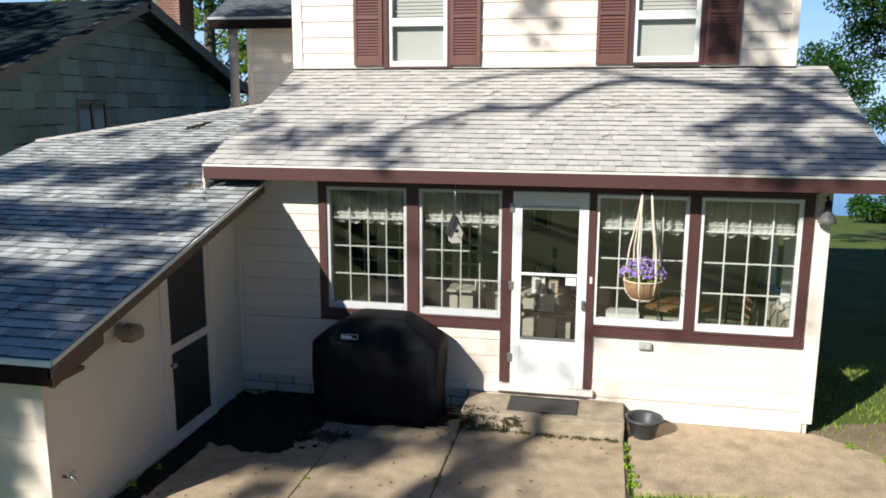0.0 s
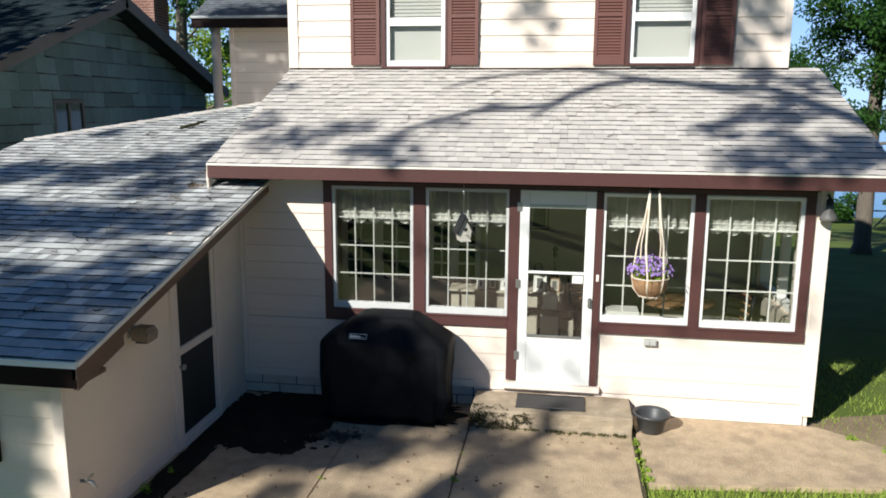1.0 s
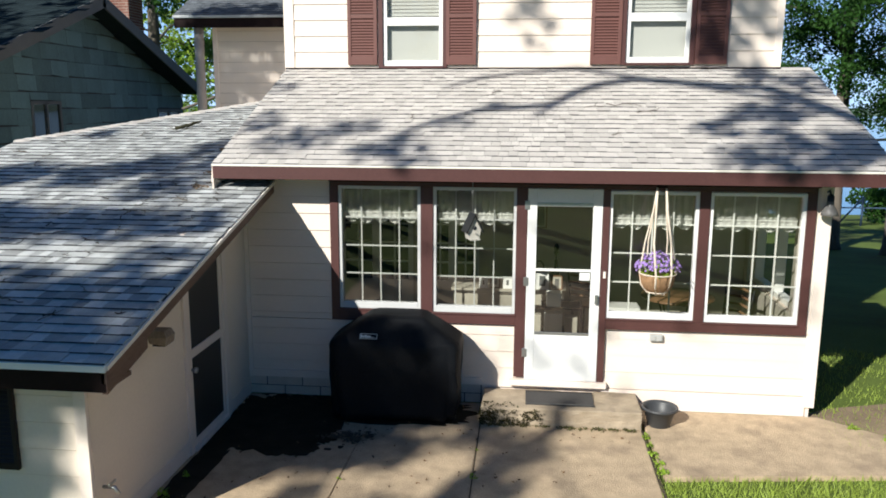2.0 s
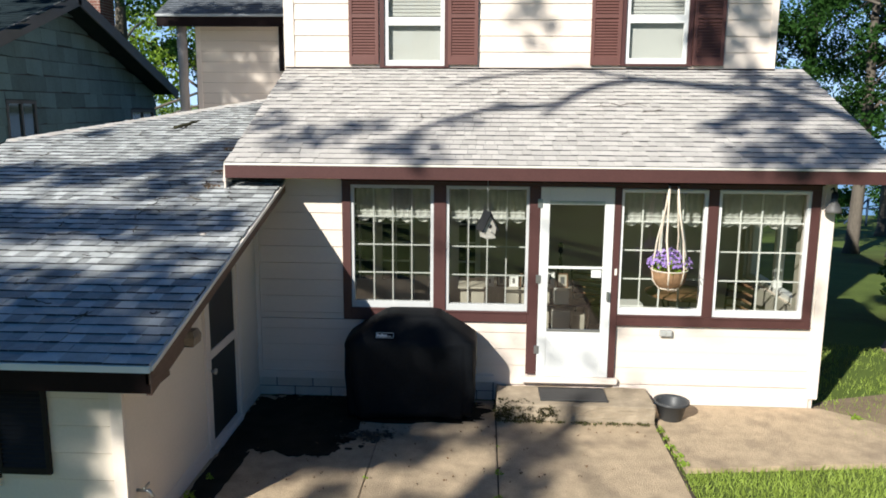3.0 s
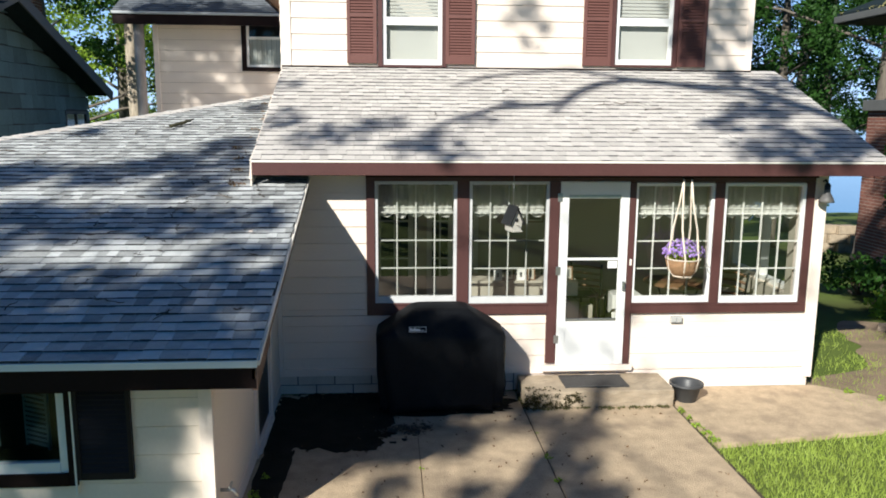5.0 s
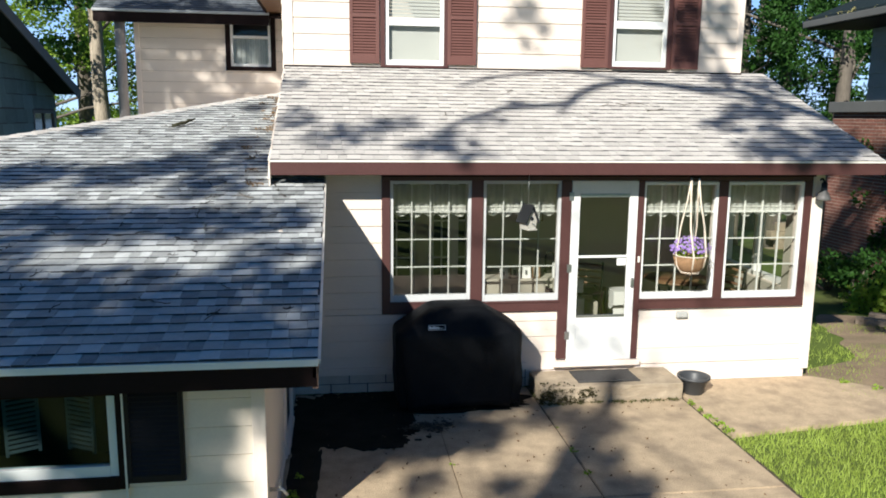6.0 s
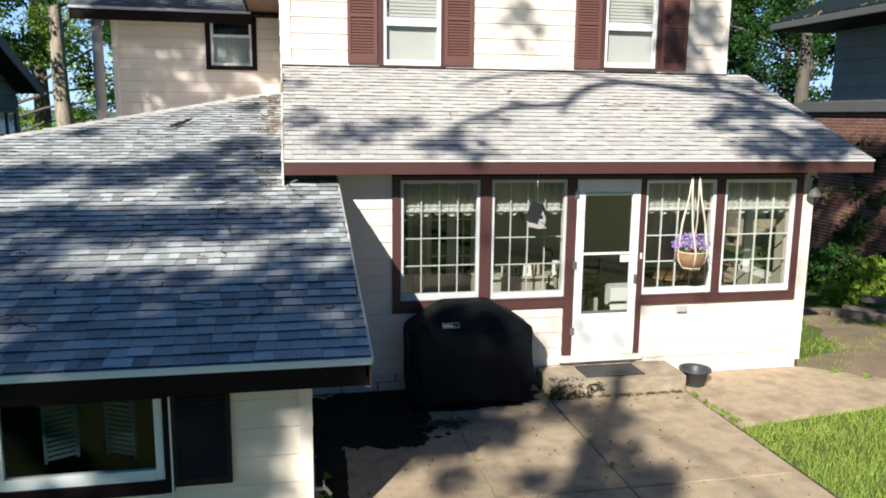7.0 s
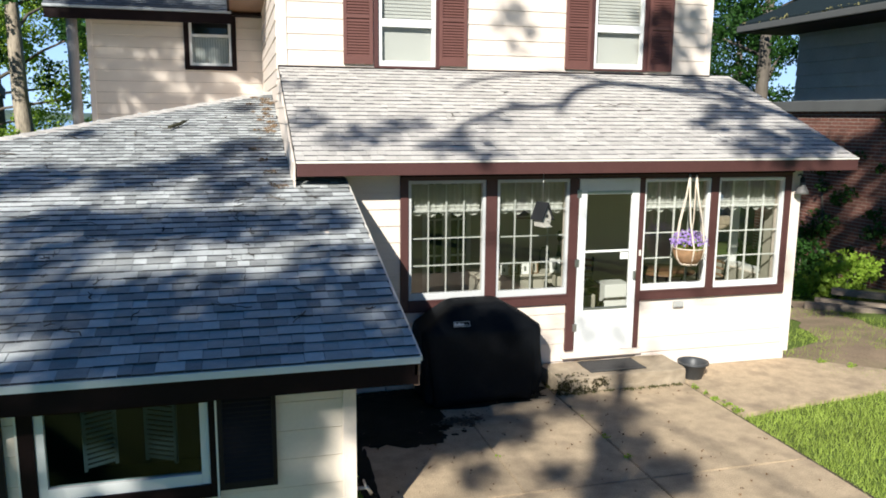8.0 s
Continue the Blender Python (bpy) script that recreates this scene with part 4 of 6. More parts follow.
def picture_frame(x0, x1, z0, z1, y, lean, label, face):
    p = thing("picture_frame", ((x0 + x1) / 2, y, z0), label, "picture frame", "frames in the sunroom")
    m = Matrix.Translation((0, y, z0)) @ Matrix.Rotation(radians(lean), 4, 'X') @ Matrix.Translation((0, -y, -z0))
    f = 0.014
    bm = boxes((x0, x0 + f, y, y + 0.015, z0, z1), (x1 - f, x1, y, y + 0.015, z0, z1), (x0 + f, x1 - f, y, y + 0.015, z0, z0 + f), (x0 + f, x1 - f, y, y + 0.015, z1 - f, z1))
    bm.transform(m)
    part("frame", bm, M_WOOD if face is M_INWALL else M_WHITE, p)
    bm = boxes((x0 + f, x1 - f, y + 0.006, y + 0.012, z0 + f, z1 - f))
    bm.transform(m)
    part("picture", bm, face, p)
    bm = boxes((x0 + 0.04, x1 - 0.04, y + 0.004, y + 0.006, z0 + 0.04, z1 - 0.04))
    bm.transform(m)
    part("print", bm, M_GREYTRIM, p)


picture_frame(0.02, 0.26, 1.60, 1.92, 2.07, 0, "thin wooden picture frame on the sunroom wall", M_INWALL)

sideboard = thing("sideboard", (-0.2, 1.2, 0.28), "pale painted sideboard below the sunroom window", "sideboard")
part("body", boxes((-0.85, 0.45, 1.0, 1.45, 0.34, 1.0), bevel=0.01), M_INWALL, sideboard)
part("top", boxes((-0.88, 0.48, 0.97, 1.48, 1.0, 1.03), bevel=0.006), M_INWALL, sideboard)
for k in range(3):
    a = -0.83 + 0.425 * k
    d = part("door", boxes((a, a + 0.41, 0.985, 1.0, 0.38, 0.97), bevel=0.005), M_INWALL, sideboard)
    part("handle", boxes((a + 0.36, a + 0.38, 0.965, 0.985, 0.65, 0.75), bevel=0.004), M_METAL, d)
for k in range(4):
    part("foot", boxes((-0.83 + 1.2 * (k % 2), -0.77 + 1.2 * (k % 2), 1.02 + 0.36 * (k // 2), 1.08 + 0.36 * (k // 2), 0.28, 0.34)), M_WOOD, sideboard)
for k, (x, w, h) in enumerate(((-0.55, 0.10, 0.13), (-0.42, 0.12, 0.15), (-0.27, 0.11, 0.14), (-0.14, 0.10, 0.16), (0.12, 0.15, 0.2), (0.3, 0.13, 0.17))):
    picture_frame(x, x + w, 1.03, 1.03 + h, 1.02, -10, "small white photo frame standing on the sideboard", M_INWALL if k % 2 else M_WHITE)

vase = thing("vase", (0.30, 1.25, 1.03), "tall dark bottle vase with a dried bloom", "vase")
part("body", lathe([(0.03, 0), (0.05, 0.02), (0.045, 0.14), (0.02, 0.24), (0.018, 0.30), (0.024, 0.31)], (0.36, 1.3, 1.03), 16), M_BLACK, vase)
part("bloom", lathe([(0.006, 0.30), (0.008, 0.36), (0.032, 0.39), (0.022, 0.43), (0.034, 0.46), (0.015, 0.50), (0.0, 0.505)], (0.36, 1.3, 1.03), 10), M_DARKBROWN, vase)
fau = thing("swan_neck_tap", (0.1, 1.35, 1.03), "dark curved swan-neck tap", "tap")
part("spout", tube([(0.12, 1.38, 1.03), (0.12, 1.38, 1.24), (0.14, 1.36, 1.30), (0.18, 1.33, 1.31), (0.21, 1.31, 1.27), (0.215, 1.31, 1.22)], 0.010, 8), M_BLACK, fau)
part("base", lathe([(0.022, 0), (0.022, 0.02), (0.012, 0.03)], (0.12, 1.38, 1.03), 12), M_BLACK, fau)

shelf = thing("low_bookshelf", (0.3, 0.95, 0.28), "dark low shelf with papers and boxes behind the door", "bookshelf")
for z in (0.30, 0.60, 0.90):
    part("shelf_board", boxes((0.02, 0.62, 0.62, 0.92, z, z + 0.02)), M_DARKBROWN, shelf)
for x in (0.0, 0.62):
    part("side_panel", boxes((x, x + 0.02, 0.62, 0.92, 0.28, 0.95)), M_DARKBROWN, shelf)
for k, (x, w, z, h) in enumerate(((0.04, 0.14, 0.62, 0.2), (0.22, 0.2, 0.62, 0.22), (0.06, 0.12, 0.92, 0.14), (0.24, 0.16, 0.92, 0.16), (0.45, 0.14, 0.62, 0.18), (0.1, 0.2, 0.32, 0.12))):
    solid("box", boxes((x, x + w, 0.64, 0.80, z, z + h), bevel=0.004), M_WHITE if k % 2 else M_INWALL, "pale cardboard storage box on the shelf", "box", "boxes on the low shelf")

# bistro table and chairs
table = thing("round_table", (1.75, 1.0, 0.28), "round varnished wooden table with dark iron legs", "table")
part("tabletop", lathe([(0.0, 0.70), (0.40, 0.70), (0.415, 0.71), (0.41, 0.728), (0.0, 0.73)], (1.75, 1.0, 0.28), 32, False), M_WOOD, table)
for k in range(4):
    a = math.pi / 4 + k * math.pi / 2
    part("leg", tube([(1.75 + 0.34 * math.cos(a), 1.0 + 0.34 * math.sin(a), 0.28), (1.75 + 0.16 * math.cos(a), 1.0 + 0.16 * math.sin(a), 0.65), (1.75 + 0.28 * math.cos(a), 1.0 + 0.28 * math.sin(a), 0.98)], 0.012), M_BLACK, table)


def chair(at, turn):
    c = thing("chair", (0, 0, 0), "varnished wooden bistro chair with a curved slatted back", "chair", "chairs round the table")
    part("seat", boxes((-0.2, 0.2, -0.2, 0.2, 0.43, 0.46), bevel=0.012), M_WOOD, c)
    for sx in (-1, 1):
        for sy in (-1, 1):
            part("leg", tube([(0.18 * sx, 0.18 * sy, 0.0), (0.16 * sx, 0.16 * sy, 0.43)], 0.014), M_BLACK, c)
        part("back_post", tube([(0.18 * sx, 0.19, 0.45), (0.2 * sx, 0.25, 0.88)], 0.014), M_BLACK, c)
    for k in range(4):
        z = 0.58 + 0.085 * k
        part("slat", tube([(-0.19, 0.20 + 0.016 * k, z), (0, 0.25 + 0.016 * k, z + 0.015), (0.19, 0.20 + 0.016 * k, z)], 0.017), M_WOOD, c)
    c.matrix_basis = pose(*at, 0, 0, turn)
    return c


first_chair = chair((0.82, 1.62, 0.28), 150)
solid("box", boxes((0.98, 1.36, 1.15, 1.45, 0.28, 0.80), bevel=0.006), M_WHITE, "white cardboard carton standing on the sunroom floor", "box")
copy_thing(first_chair, pose(2.2, 0.75, 0.28, 0, 0, -60))

# ---- patio things ----
bm = boxes((-0.42, 1.17, -0.58, -0.035, 0.0, 0.185), bevel=0.012)
bmesh.ops.subdivide_edges(bm, edges=[e for e in bm.edges if e.calc_length() > 0.12], cuts=24, use_grid_fill=True)
for v in bm.verts:
    v.co += (0.011 * noise.noise_vector(v.co * 4) + 0.007 * noise.noise_vector(v.co * 14) + 0.005 * noise.noise_vector(v.co * 37)) * (1 if v.co.z > 0.02 else 0)
step = thing("doorstep", (0.37, -0.3, 0), "rough mossy concrete doorstep in front of the door", "step")
part("block", bm, M_STEP, step)
mat_thing = thing("door_mat", (0.37, -0.3, 0.19), "flat dark grey rubber door mat on the step", "mat")
part("mat", boxes((0.02, 0.71, -0.49, -0.12, 0.187, 0.199), bevel=0.003), M_RUBBER, mat_thing)
part("border", boxes((0.02, 0.71, -0.49, -0.47, 0.199, 0.203), (0.02, 0.71, -0.14, -0.12, 0.199, 0.203)), M_BLACK, mat_thing)


def build_grill():
    g = thing("covered_grill", (-1.3, -0.35, 0), "gas grill under a black vinyl cover", "grill")
    rings = []
    n = 72
    levels = ((0.03, -1.94, -0.68, -0.69, -0.08), (0.25, -1.95, -0.665, -0.69, -0.08), (0.55, -1.965, -0.65, -0.685, -0.08), (0.775, -1.975, -0.64, -0.67, -0.08), (0.82, -1.96, -0.655, -0.66, -0.08),
              (0.90, -1.84, -0.775, -0.60, -0.09), (1.0, -1.68, -0.94, -0.515, -0.10), (1.045, -1.61, -1.01, -0.48, -0.11), (1.06, -1.56, -1.06, -0.44, -0.14))
    fine = [tuple(a + (b - a) * k / 4 for a, b in zip(lo, hi)) for lo, hi in zip(levels, levels[1:]) for k in range(4)] + [levels[-1]]
    for z, x0, x1, y0, y1 in fine:
        ring = []
        cx, cy, hx, hy = (x0 + x1) / 2, (y0 + y1) / 2, (x1 - x0) / 2, (y1 - y0) / 2
        for i in range(n):
            a = 2 * math.pi * i / n
            c, s = math.cos(a), math.sin(a)
            px = hx * math.copysign(abs(c) ** 0.26, c)
            py = hy * math.copysign(abs(s) ** 0.26, s)
            drop = max(0.0, 0.95 - z)
            fold = 0.030 * drop * math.sin(9 * a + 2.5 * z) + 0.016 * drop * math.sin(23 * a + 6 * z)
            fold += 0.020 * noise.noise(Vector((px * 4, py * 4, z * 3))) + 0.009 * noise.noise(Vector((px * 11 + z * 5, py * 11, z * 7)))
            fold += 0.035 * math.exp(-((px / hx - 1.25 + 0.9 * z) / 0.10) ** 2) * (1 if py < 0 and z < 0.82 else 0)
            hem = (0.02 * math.sin(7 * a) + 0.03 * max(0.0, px / hx)) if z < 0.1 else 0
            ring.append((cx + px * (1 + fold), cy + py * (1 + fold * 1.3), z + hem))
        rings.append(ring)
    part("cover", ring_solid(rings), M_COVER, g)
    badge = part("badge", boxes((-1.64, -1.465, -0.668, -0.664, 0.865, 0.915), bevel=0.002), M_COVER, g, "small badge with a white outline")
    m = Matrix.Translation((0, -0.648, 0.865)) @ Matrix.Rotation(radians(-33), 4, 'X') @ Matrix.Translation((0, 0.648, -0.865))
    bm = boxes((-1.64, -1.465, -0.672, -0.668, 0.862, 0.866), (-1.64, -1.465, -0.672, -0.668, 0.912, 0.916), (-1.64, -1.636, -0.672, -0.668, 0.866, 0.912), (-1.469, -1.465, -0.672, -0.668, 0.866, 0.912),
               *[(-1.632 + 0.021 * k, -1.614 + 0.021 * k, -0.672, -0.668, 0.874, 0.896 + 0.008 * (k in (0, 2))) for k in range(5)], (-1.53, -1.49, -0.672, -0.668, 0.878, 0.882))
    bm.transform(m)
    part("badge_print", bm, M_WHITE, badge)
    badge.data.transform(m)
    part("caster", lathe([(0.03, 0), (0.035, 0.01), (0.035, 0.05), (0.03, 0.06)], (-0.72, -0.5, 0), 12), M_BLACK, g)
    part("caster", lathe([(0.03, 0), (0.035, 0.01), (0.035, 0.05), (0.03, 0.06)], (-1.88, -0.5, 0), 12), M_BLACK, g)


build_grill()

pot = thing("flower_pot", (1.36, -0.42, 0), "empty black plastic flower pot beside the step", "flower pot")
M_POT = material("grey_black_plastic", (0.05, 0.052, 0.055), 0.45, vary=0.15, scale=9, bump=0.05)
part("bowl", lathe([(0.0, 0.006), (0.105, 0.005), (0.11, 0.01), (0.155, 0.17), (0.18, 0.18), (0.18, 0.205), (0.165, 0.205), (0.15, 0.17), (0.10, 0.03), (0.0, 0.03)], (1.36, -0.42, 0.0), 28, False), M_POT, pot)
part("soil", lathe([(0.0, 0.05), (0.11, 0.05)], (1.36, -0.42, 0.0), 20, False), M_JOINT, pot)

def moss_shade_film():
    """A dark film on the slabs, moss and dirt with the corner's shade painted in, ragged at its edge, with loose flecks
    round it.
    """
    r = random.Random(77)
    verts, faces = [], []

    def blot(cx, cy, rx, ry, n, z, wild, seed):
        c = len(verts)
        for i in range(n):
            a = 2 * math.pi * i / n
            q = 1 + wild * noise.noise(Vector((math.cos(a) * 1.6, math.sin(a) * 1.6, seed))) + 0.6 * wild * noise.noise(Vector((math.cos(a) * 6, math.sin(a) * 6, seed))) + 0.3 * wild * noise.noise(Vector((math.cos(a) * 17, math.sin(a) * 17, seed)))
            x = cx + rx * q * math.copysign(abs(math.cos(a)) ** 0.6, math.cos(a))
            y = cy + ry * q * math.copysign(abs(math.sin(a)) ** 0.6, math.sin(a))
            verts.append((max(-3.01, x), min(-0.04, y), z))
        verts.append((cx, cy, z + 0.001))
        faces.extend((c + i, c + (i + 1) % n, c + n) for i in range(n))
    # these blots paint in the shade by the shed and at the grill's foot
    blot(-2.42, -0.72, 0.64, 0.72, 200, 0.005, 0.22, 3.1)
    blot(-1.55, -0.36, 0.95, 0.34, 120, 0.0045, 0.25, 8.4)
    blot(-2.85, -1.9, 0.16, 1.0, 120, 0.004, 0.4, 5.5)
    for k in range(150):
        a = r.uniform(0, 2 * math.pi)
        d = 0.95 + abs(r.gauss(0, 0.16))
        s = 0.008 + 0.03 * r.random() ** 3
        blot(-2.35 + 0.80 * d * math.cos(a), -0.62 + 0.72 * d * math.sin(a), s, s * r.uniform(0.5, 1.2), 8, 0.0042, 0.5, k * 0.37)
    moss = part_data("moss", verts, faces, M_MOSS_SHADE, None, "dark film of moss, dirt and painted corner shade on the concrete", "stuff")
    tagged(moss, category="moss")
    lv, lf = [], []
    for _ in range(420):
        a, d = r.uniform(0, 2 * math.pi), math.sqrt(r.random()) * (1 if r.random() < 0.8 else 1.5)
        p = Vector((-1.66 + 0.20 * d * math.cos(a) + 0.05 * math.sin(3 * a), -1.06 + 0.10 * d * math.sin(a), 0.006 + 0.012 * r.random()))
        t, s = r.uniform(0, 6.28), r.uniform(0.010, 0.026)
        w, v = Vector((math.cos(t), math.sin(t), r.uniform(-0.3, 0.3))) * s, Vector((-math.sin(t), math.cos(t), r.uniform(-0.3, 0.3))) * s * 0.5
        c = len(lv)
        lv.extend((p - w, p + v, p + w, p - v))
        lf.append((c, c + 1, c + 2, c + 3))
    litter = part_data("leaf_litter", lv, lf, M_STAIN, None, "dark damp drift of leaf litter on the concrete", "stuff")
    tagged(litter, category="leaf litter")


moss_shade_film()

# hanging bird house
bird = thing("bird_house", (-0.56, -0.3, 1.84), "white wooden hanging bird house with a black steep roof", "bird house")
cx, cy, z0 = -0.55, -0.30, 1.845
M_BIRD = material("chipped_white_wood", (0.46, 0.44, 0.39), 0.7, vary=0.15, scale=14, fine=70, bump=0.3, stain=0.5, stain_color=(0.25, 0.22, 0.18))
turn = Matrix.Translation((cx, cy, z0)) @ Matrix.Rotation(radians(22), 4, 'Z')
bm = ring_solid([[turn @ Vector(p) for p in ((-0.05, y, 0), (0.05, y, 0), (0.066, y, 0.10), (0.0, y, 0.235), (-0.066, y, 0.10))] for y in (-0.07, 0.07)], smooth=False)
part("box", bm, M_BIRD, bird)
for s in (-1, 1):
    w = [turn @ Vector(p) for y in (-0.095, 0.095) for p in ((0.0, y, 0.24), (0.082 * s, y, 0.07), (0.092 * s, y, 0.076), (0.0, y, 0.268))]
    part_data("roof_panel", w, [(0, 1, 2, 3), (4, 7, 6, 5), (0, 4, 5, 1), (1, 5, 6, 2), (2, 6, 7, 3), (3, 7, 4, 0)], M_BLACK, bird)
bm = lathe([(0.0, 0), (0.02, 0), (0.02, 0.004), (0.0, 0.004)], (0, 0, 0), 14, False)
bm.transform(turn @ Matrix.Translation((0.0, -0.07, 0.12)) @ Matrix.Rotation(radians(90), 4, 'X'))
part("entrance_hole", bm, M_BLACK, bird)
bm = tube([(0, -0.07, 0.075), (0, -0.11, 0.075)], 0.006)
bm.transform(turn)
part("perch", bm, M_BIRD, bird)
bm = boxes((-0.052, 0.052, -0.10, -0.07, 0.0, 0.012))
bm.transform(turn)
part("ledge", bm, M_BIRD, bird)
part("hook_wire", tube([(cx, cy, z0 + 0.25), (cx, cy, 2.435)], 0.003, 5), M_METAL, bird)

# hanging basket
BX, BY, BZ = 1.285, -0.30, 1.37
basket = thing("hanging_basket", (BX, BY, BZ), "coir hanging basket of purple flowers in a macrame rope hanger", "hanging basket")
part("liner", lathe([(0.0, -0.02), (0.09, -0.018), (0.15, 0.015), (0.19, 0.07), (0.212, 0.17), (0.197, 0.178), (0.18, 0.15), (0.0, 0.14)], (BX, BY, BZ), 26, False), M_COIR, basket)
for z, r in ((-0.012, 0.12), (0.174, 0.216)):
    part("hoop", tube([(BX + r * math.cos(a * math.pi / 10), BY + r * math.sin(a * math.pi / 10), BZ + z) for a in range(21)], 0.007, 6), M_ROPE, basket)
for k in range(16):
    a = k * math.pi / 8
    part("rib", tube([(BX + 0.11 * math.cos(a), BY + 0.11 * math.sin(a), BZ - 0.016), (BX + 0.185 * math.cos(a), BY + 0.185 * math.sin(a), BZ + 0.055), (BX + 0.216 * math.cos(a), BY + 0.216 * math.sin(a), BZ + 0.17)], 0.004, 5), M_COIR, basket)
part("hook_bracket", boxes((BX - 0.06, BX + 0.06, BY - 0.03, BY + 0.03, 2.385, 2.432), bevel=0.006), M_DARKBROWN, basket)
for k, (dx, dy) in enumerate(((-0.05, -0.205), (0.13, -0.17), (-0.205, -0.02), (0.21, 0.0), (-0.10, 0.18), (0.12, 0.18))):
    tx = BX - 0.05 if dx < 0 else BX + 0.05
    pts = [(tx, BY, 2.39), (tx + dx * 0.18, BY + dy * 0.2, 2.15), (tx + dx * 0.55, BY + dy * 0.6, 1.85), (BX + dx, BY + dy, BZ + 0.18), (BX + dx * 0.9, BY + dy * 0.85, BZ + 0.06), (BX + dx * 0.55, BY + dy * 0.55, BZ - 0.02), (BX, BY, BZ - 0.04)]
    part("rope", tube(pts, 0.0125 if k < 2 else 0.010, 7), M_ROPE, basket)


def blossom_cloud():
    r = np.random.default_rng(8)
    pv, pf, lv, lf = [], [], [], []
    for _ in range(300):
        a, d = r.uniform(0, 2 * math.pi), 0.235 * math.sqrt(r.uniform(0, 1))
        p = Vector((BX + 1.12 * d * math.cos(a), BY + d * math.sin(a), BZ + 0.20 + 0.21 * r.uniform(0.1, 1) * (1 - (d / 0.28) ** 2)))
        n = Vector((math.cos(a) * d * 4, math.sin(a) * d * 4 - 0.5, 0.8 + r.uniform(-0.3, 0.3))).normalized()
        u = n.orthogonal().normalized()
        v = n.cross(u)
        size = r.uniform(0.013, 0.025)
        c = len(pv)
        pv.append(p - 0.006 * n)
        for k in range(10):
            q = size * (1.0 if k % 2 else 0.55)
            pv.append(p + q * (math.cos(k * math.pi / 5) * u + math.sin(k * math.pi / 5) * v))
        pf += [(c, c + 1 + k, c + 1 + (k + 1) % 10) for k in range(10)]
    for _ in range(260):
        a, d = r.uniform(0, 2 * math.pi), 0.21 * math.sqrt(r.uniform(0, 1))
        p = Vector((BX + d * math.cos(a), BY + d * math.sin(a), BZ + r.uniform(0.16, 0.30)))
        u = Vector(r.normal(size=3)).normalized()
        v = u.orthogonal().normalized()
        c = len(lv)
        lv += [p - 0.03 * u, p + 0.012 * v, p + 0.03 * u, p - 0.012 * v]
        lf.append((c, c + 1, c + 2, c + 3))
    part_data("blossoms", pv, pf, M_PETAL, basket, "purple petunia blossoms", "stuff")
    part_data("foliage", lv, lf, M_LEAFBRIGHT, basket, "green leaves", "stuff")


blossom_cloud()
for piece in basket.children:
    piece.data.transform(Matrix.Translation((BX, BY, 0)) @ Matrix.Diagonal((0.84, 0.84, 1, 1)) @ Matrix.Translation((-BX, -BY, 0)))

# bell lamp on the corner and the outlet
lamp = thing("porch_lamp", (2.93, -0.09, 2.1), "grey metal bell-shaped porch lamp at the corner", "lamp")
part("shade", lathe([(0.0, 0.16), (0.03, 0.16), (0.035, 0.10), (0.05, 0.08), (0.075, 0.03), (0.082, 0.0), (0.074, 0.0), (0.06, 0.05), (0.0, 0.09)], (2.925, -0.11, 2.12), 20, False), M_LAMP, lamp)
part("cap", lathe([(0.032, 0.10), (0.032, 0.19), (0.015, 0.21), (0.0, 0.21)], (2.925, -0.11, 2.12), 14, False), M_BLACK, lamp)
part("arm", tube([(2.925, -0.11, 2.32), (2.925, -0.07, 2.36), (2.925, -0.02, 2.34)], 0.010, 7), M_BLACK, lamp)
outlet = thing("outdoor_outlet", (1.35, -0.03, 0.79), "grey weatherproof outdoor power outlet", "outlet")
part("box", boxes((1.29, 1.42, -0.055, -0.015, 0.765, 0.835), bevel=0.006), M_GREYBOX, outlet)
for x in (1.325, 1.385):
    part("lid", boxes((x - 0.024, x + 0.024, -0.065, -0.055, 0.775, 0.825), bevel=0.005), M_GREYBOX, outlet)
bell = thing("door_bell", (0.8, -0.05, 1.45), "small brass door bell button", "door bell")
part("plate", boxes((0.785, 0.81, -0.056, -0.048, 1.42, 1.49), bevel=0.003), M_DRIP, bell)

# ---- leaves, trees, bushes ----
M_LITTER = material("dry_litter", (0.16, 0.10, 0.05), 0.9, vary=0.4, scale=8, bump=0, island=0.9)


def leaf_mesh(clumps, leaf, density, seed, flat=0.75):
    """Many small leaves in clumps: (x, y, z, radius)."""
    r = np.random.default_rng(seed)
    vs = []
    for x, y, z, rad in clumps:
        n = max(2, int(density * rad * rad / (leaf * leaf)))
        d = r.normal(size=(n, 3))
        d /= np.linalg.norm(d, axis=1)[:, None]
        p = d * (rad * r.uniform(0.15, 1.0, size=(n, 1)) ** 0.6) * np.array((1, 1, flat)) + np.array((x, y, z))
        u = r.normal(size=(n, 3))
        u /= np.linalg.norm(u, axis=1)[:, None]
        w = np.cross(u, r.normal(size=(n, 3)))
        w /= np.linalg.norm(w, axis=1)[:, None]
        s = leaf * r.uniform(0.6, 1.25, size=(n, 1))
        vs.append(np.stack([p - u * s * 0.6, p + w * s * 0.38, p + u * s * 0.6, p - w * s * 0.38], axis=1).reshape(-1, 3))
    v = np.concatenate(vs)
    me = bpy.data.meshes.new("crown")
    me.from_pydata(v.tolist(), [], np.arange(len(v)).reshape(-1, 4).tolist())
    return me


def crown_part(tree, clumps, leaf, density, seed, mat, flat=0.75):
    me = leaf_mesh(clumps, leaf, density, seed, flat)
    me.materials.append(mat)
    return tagged(hang_on(new("crown", me), tree), kind="stuff")


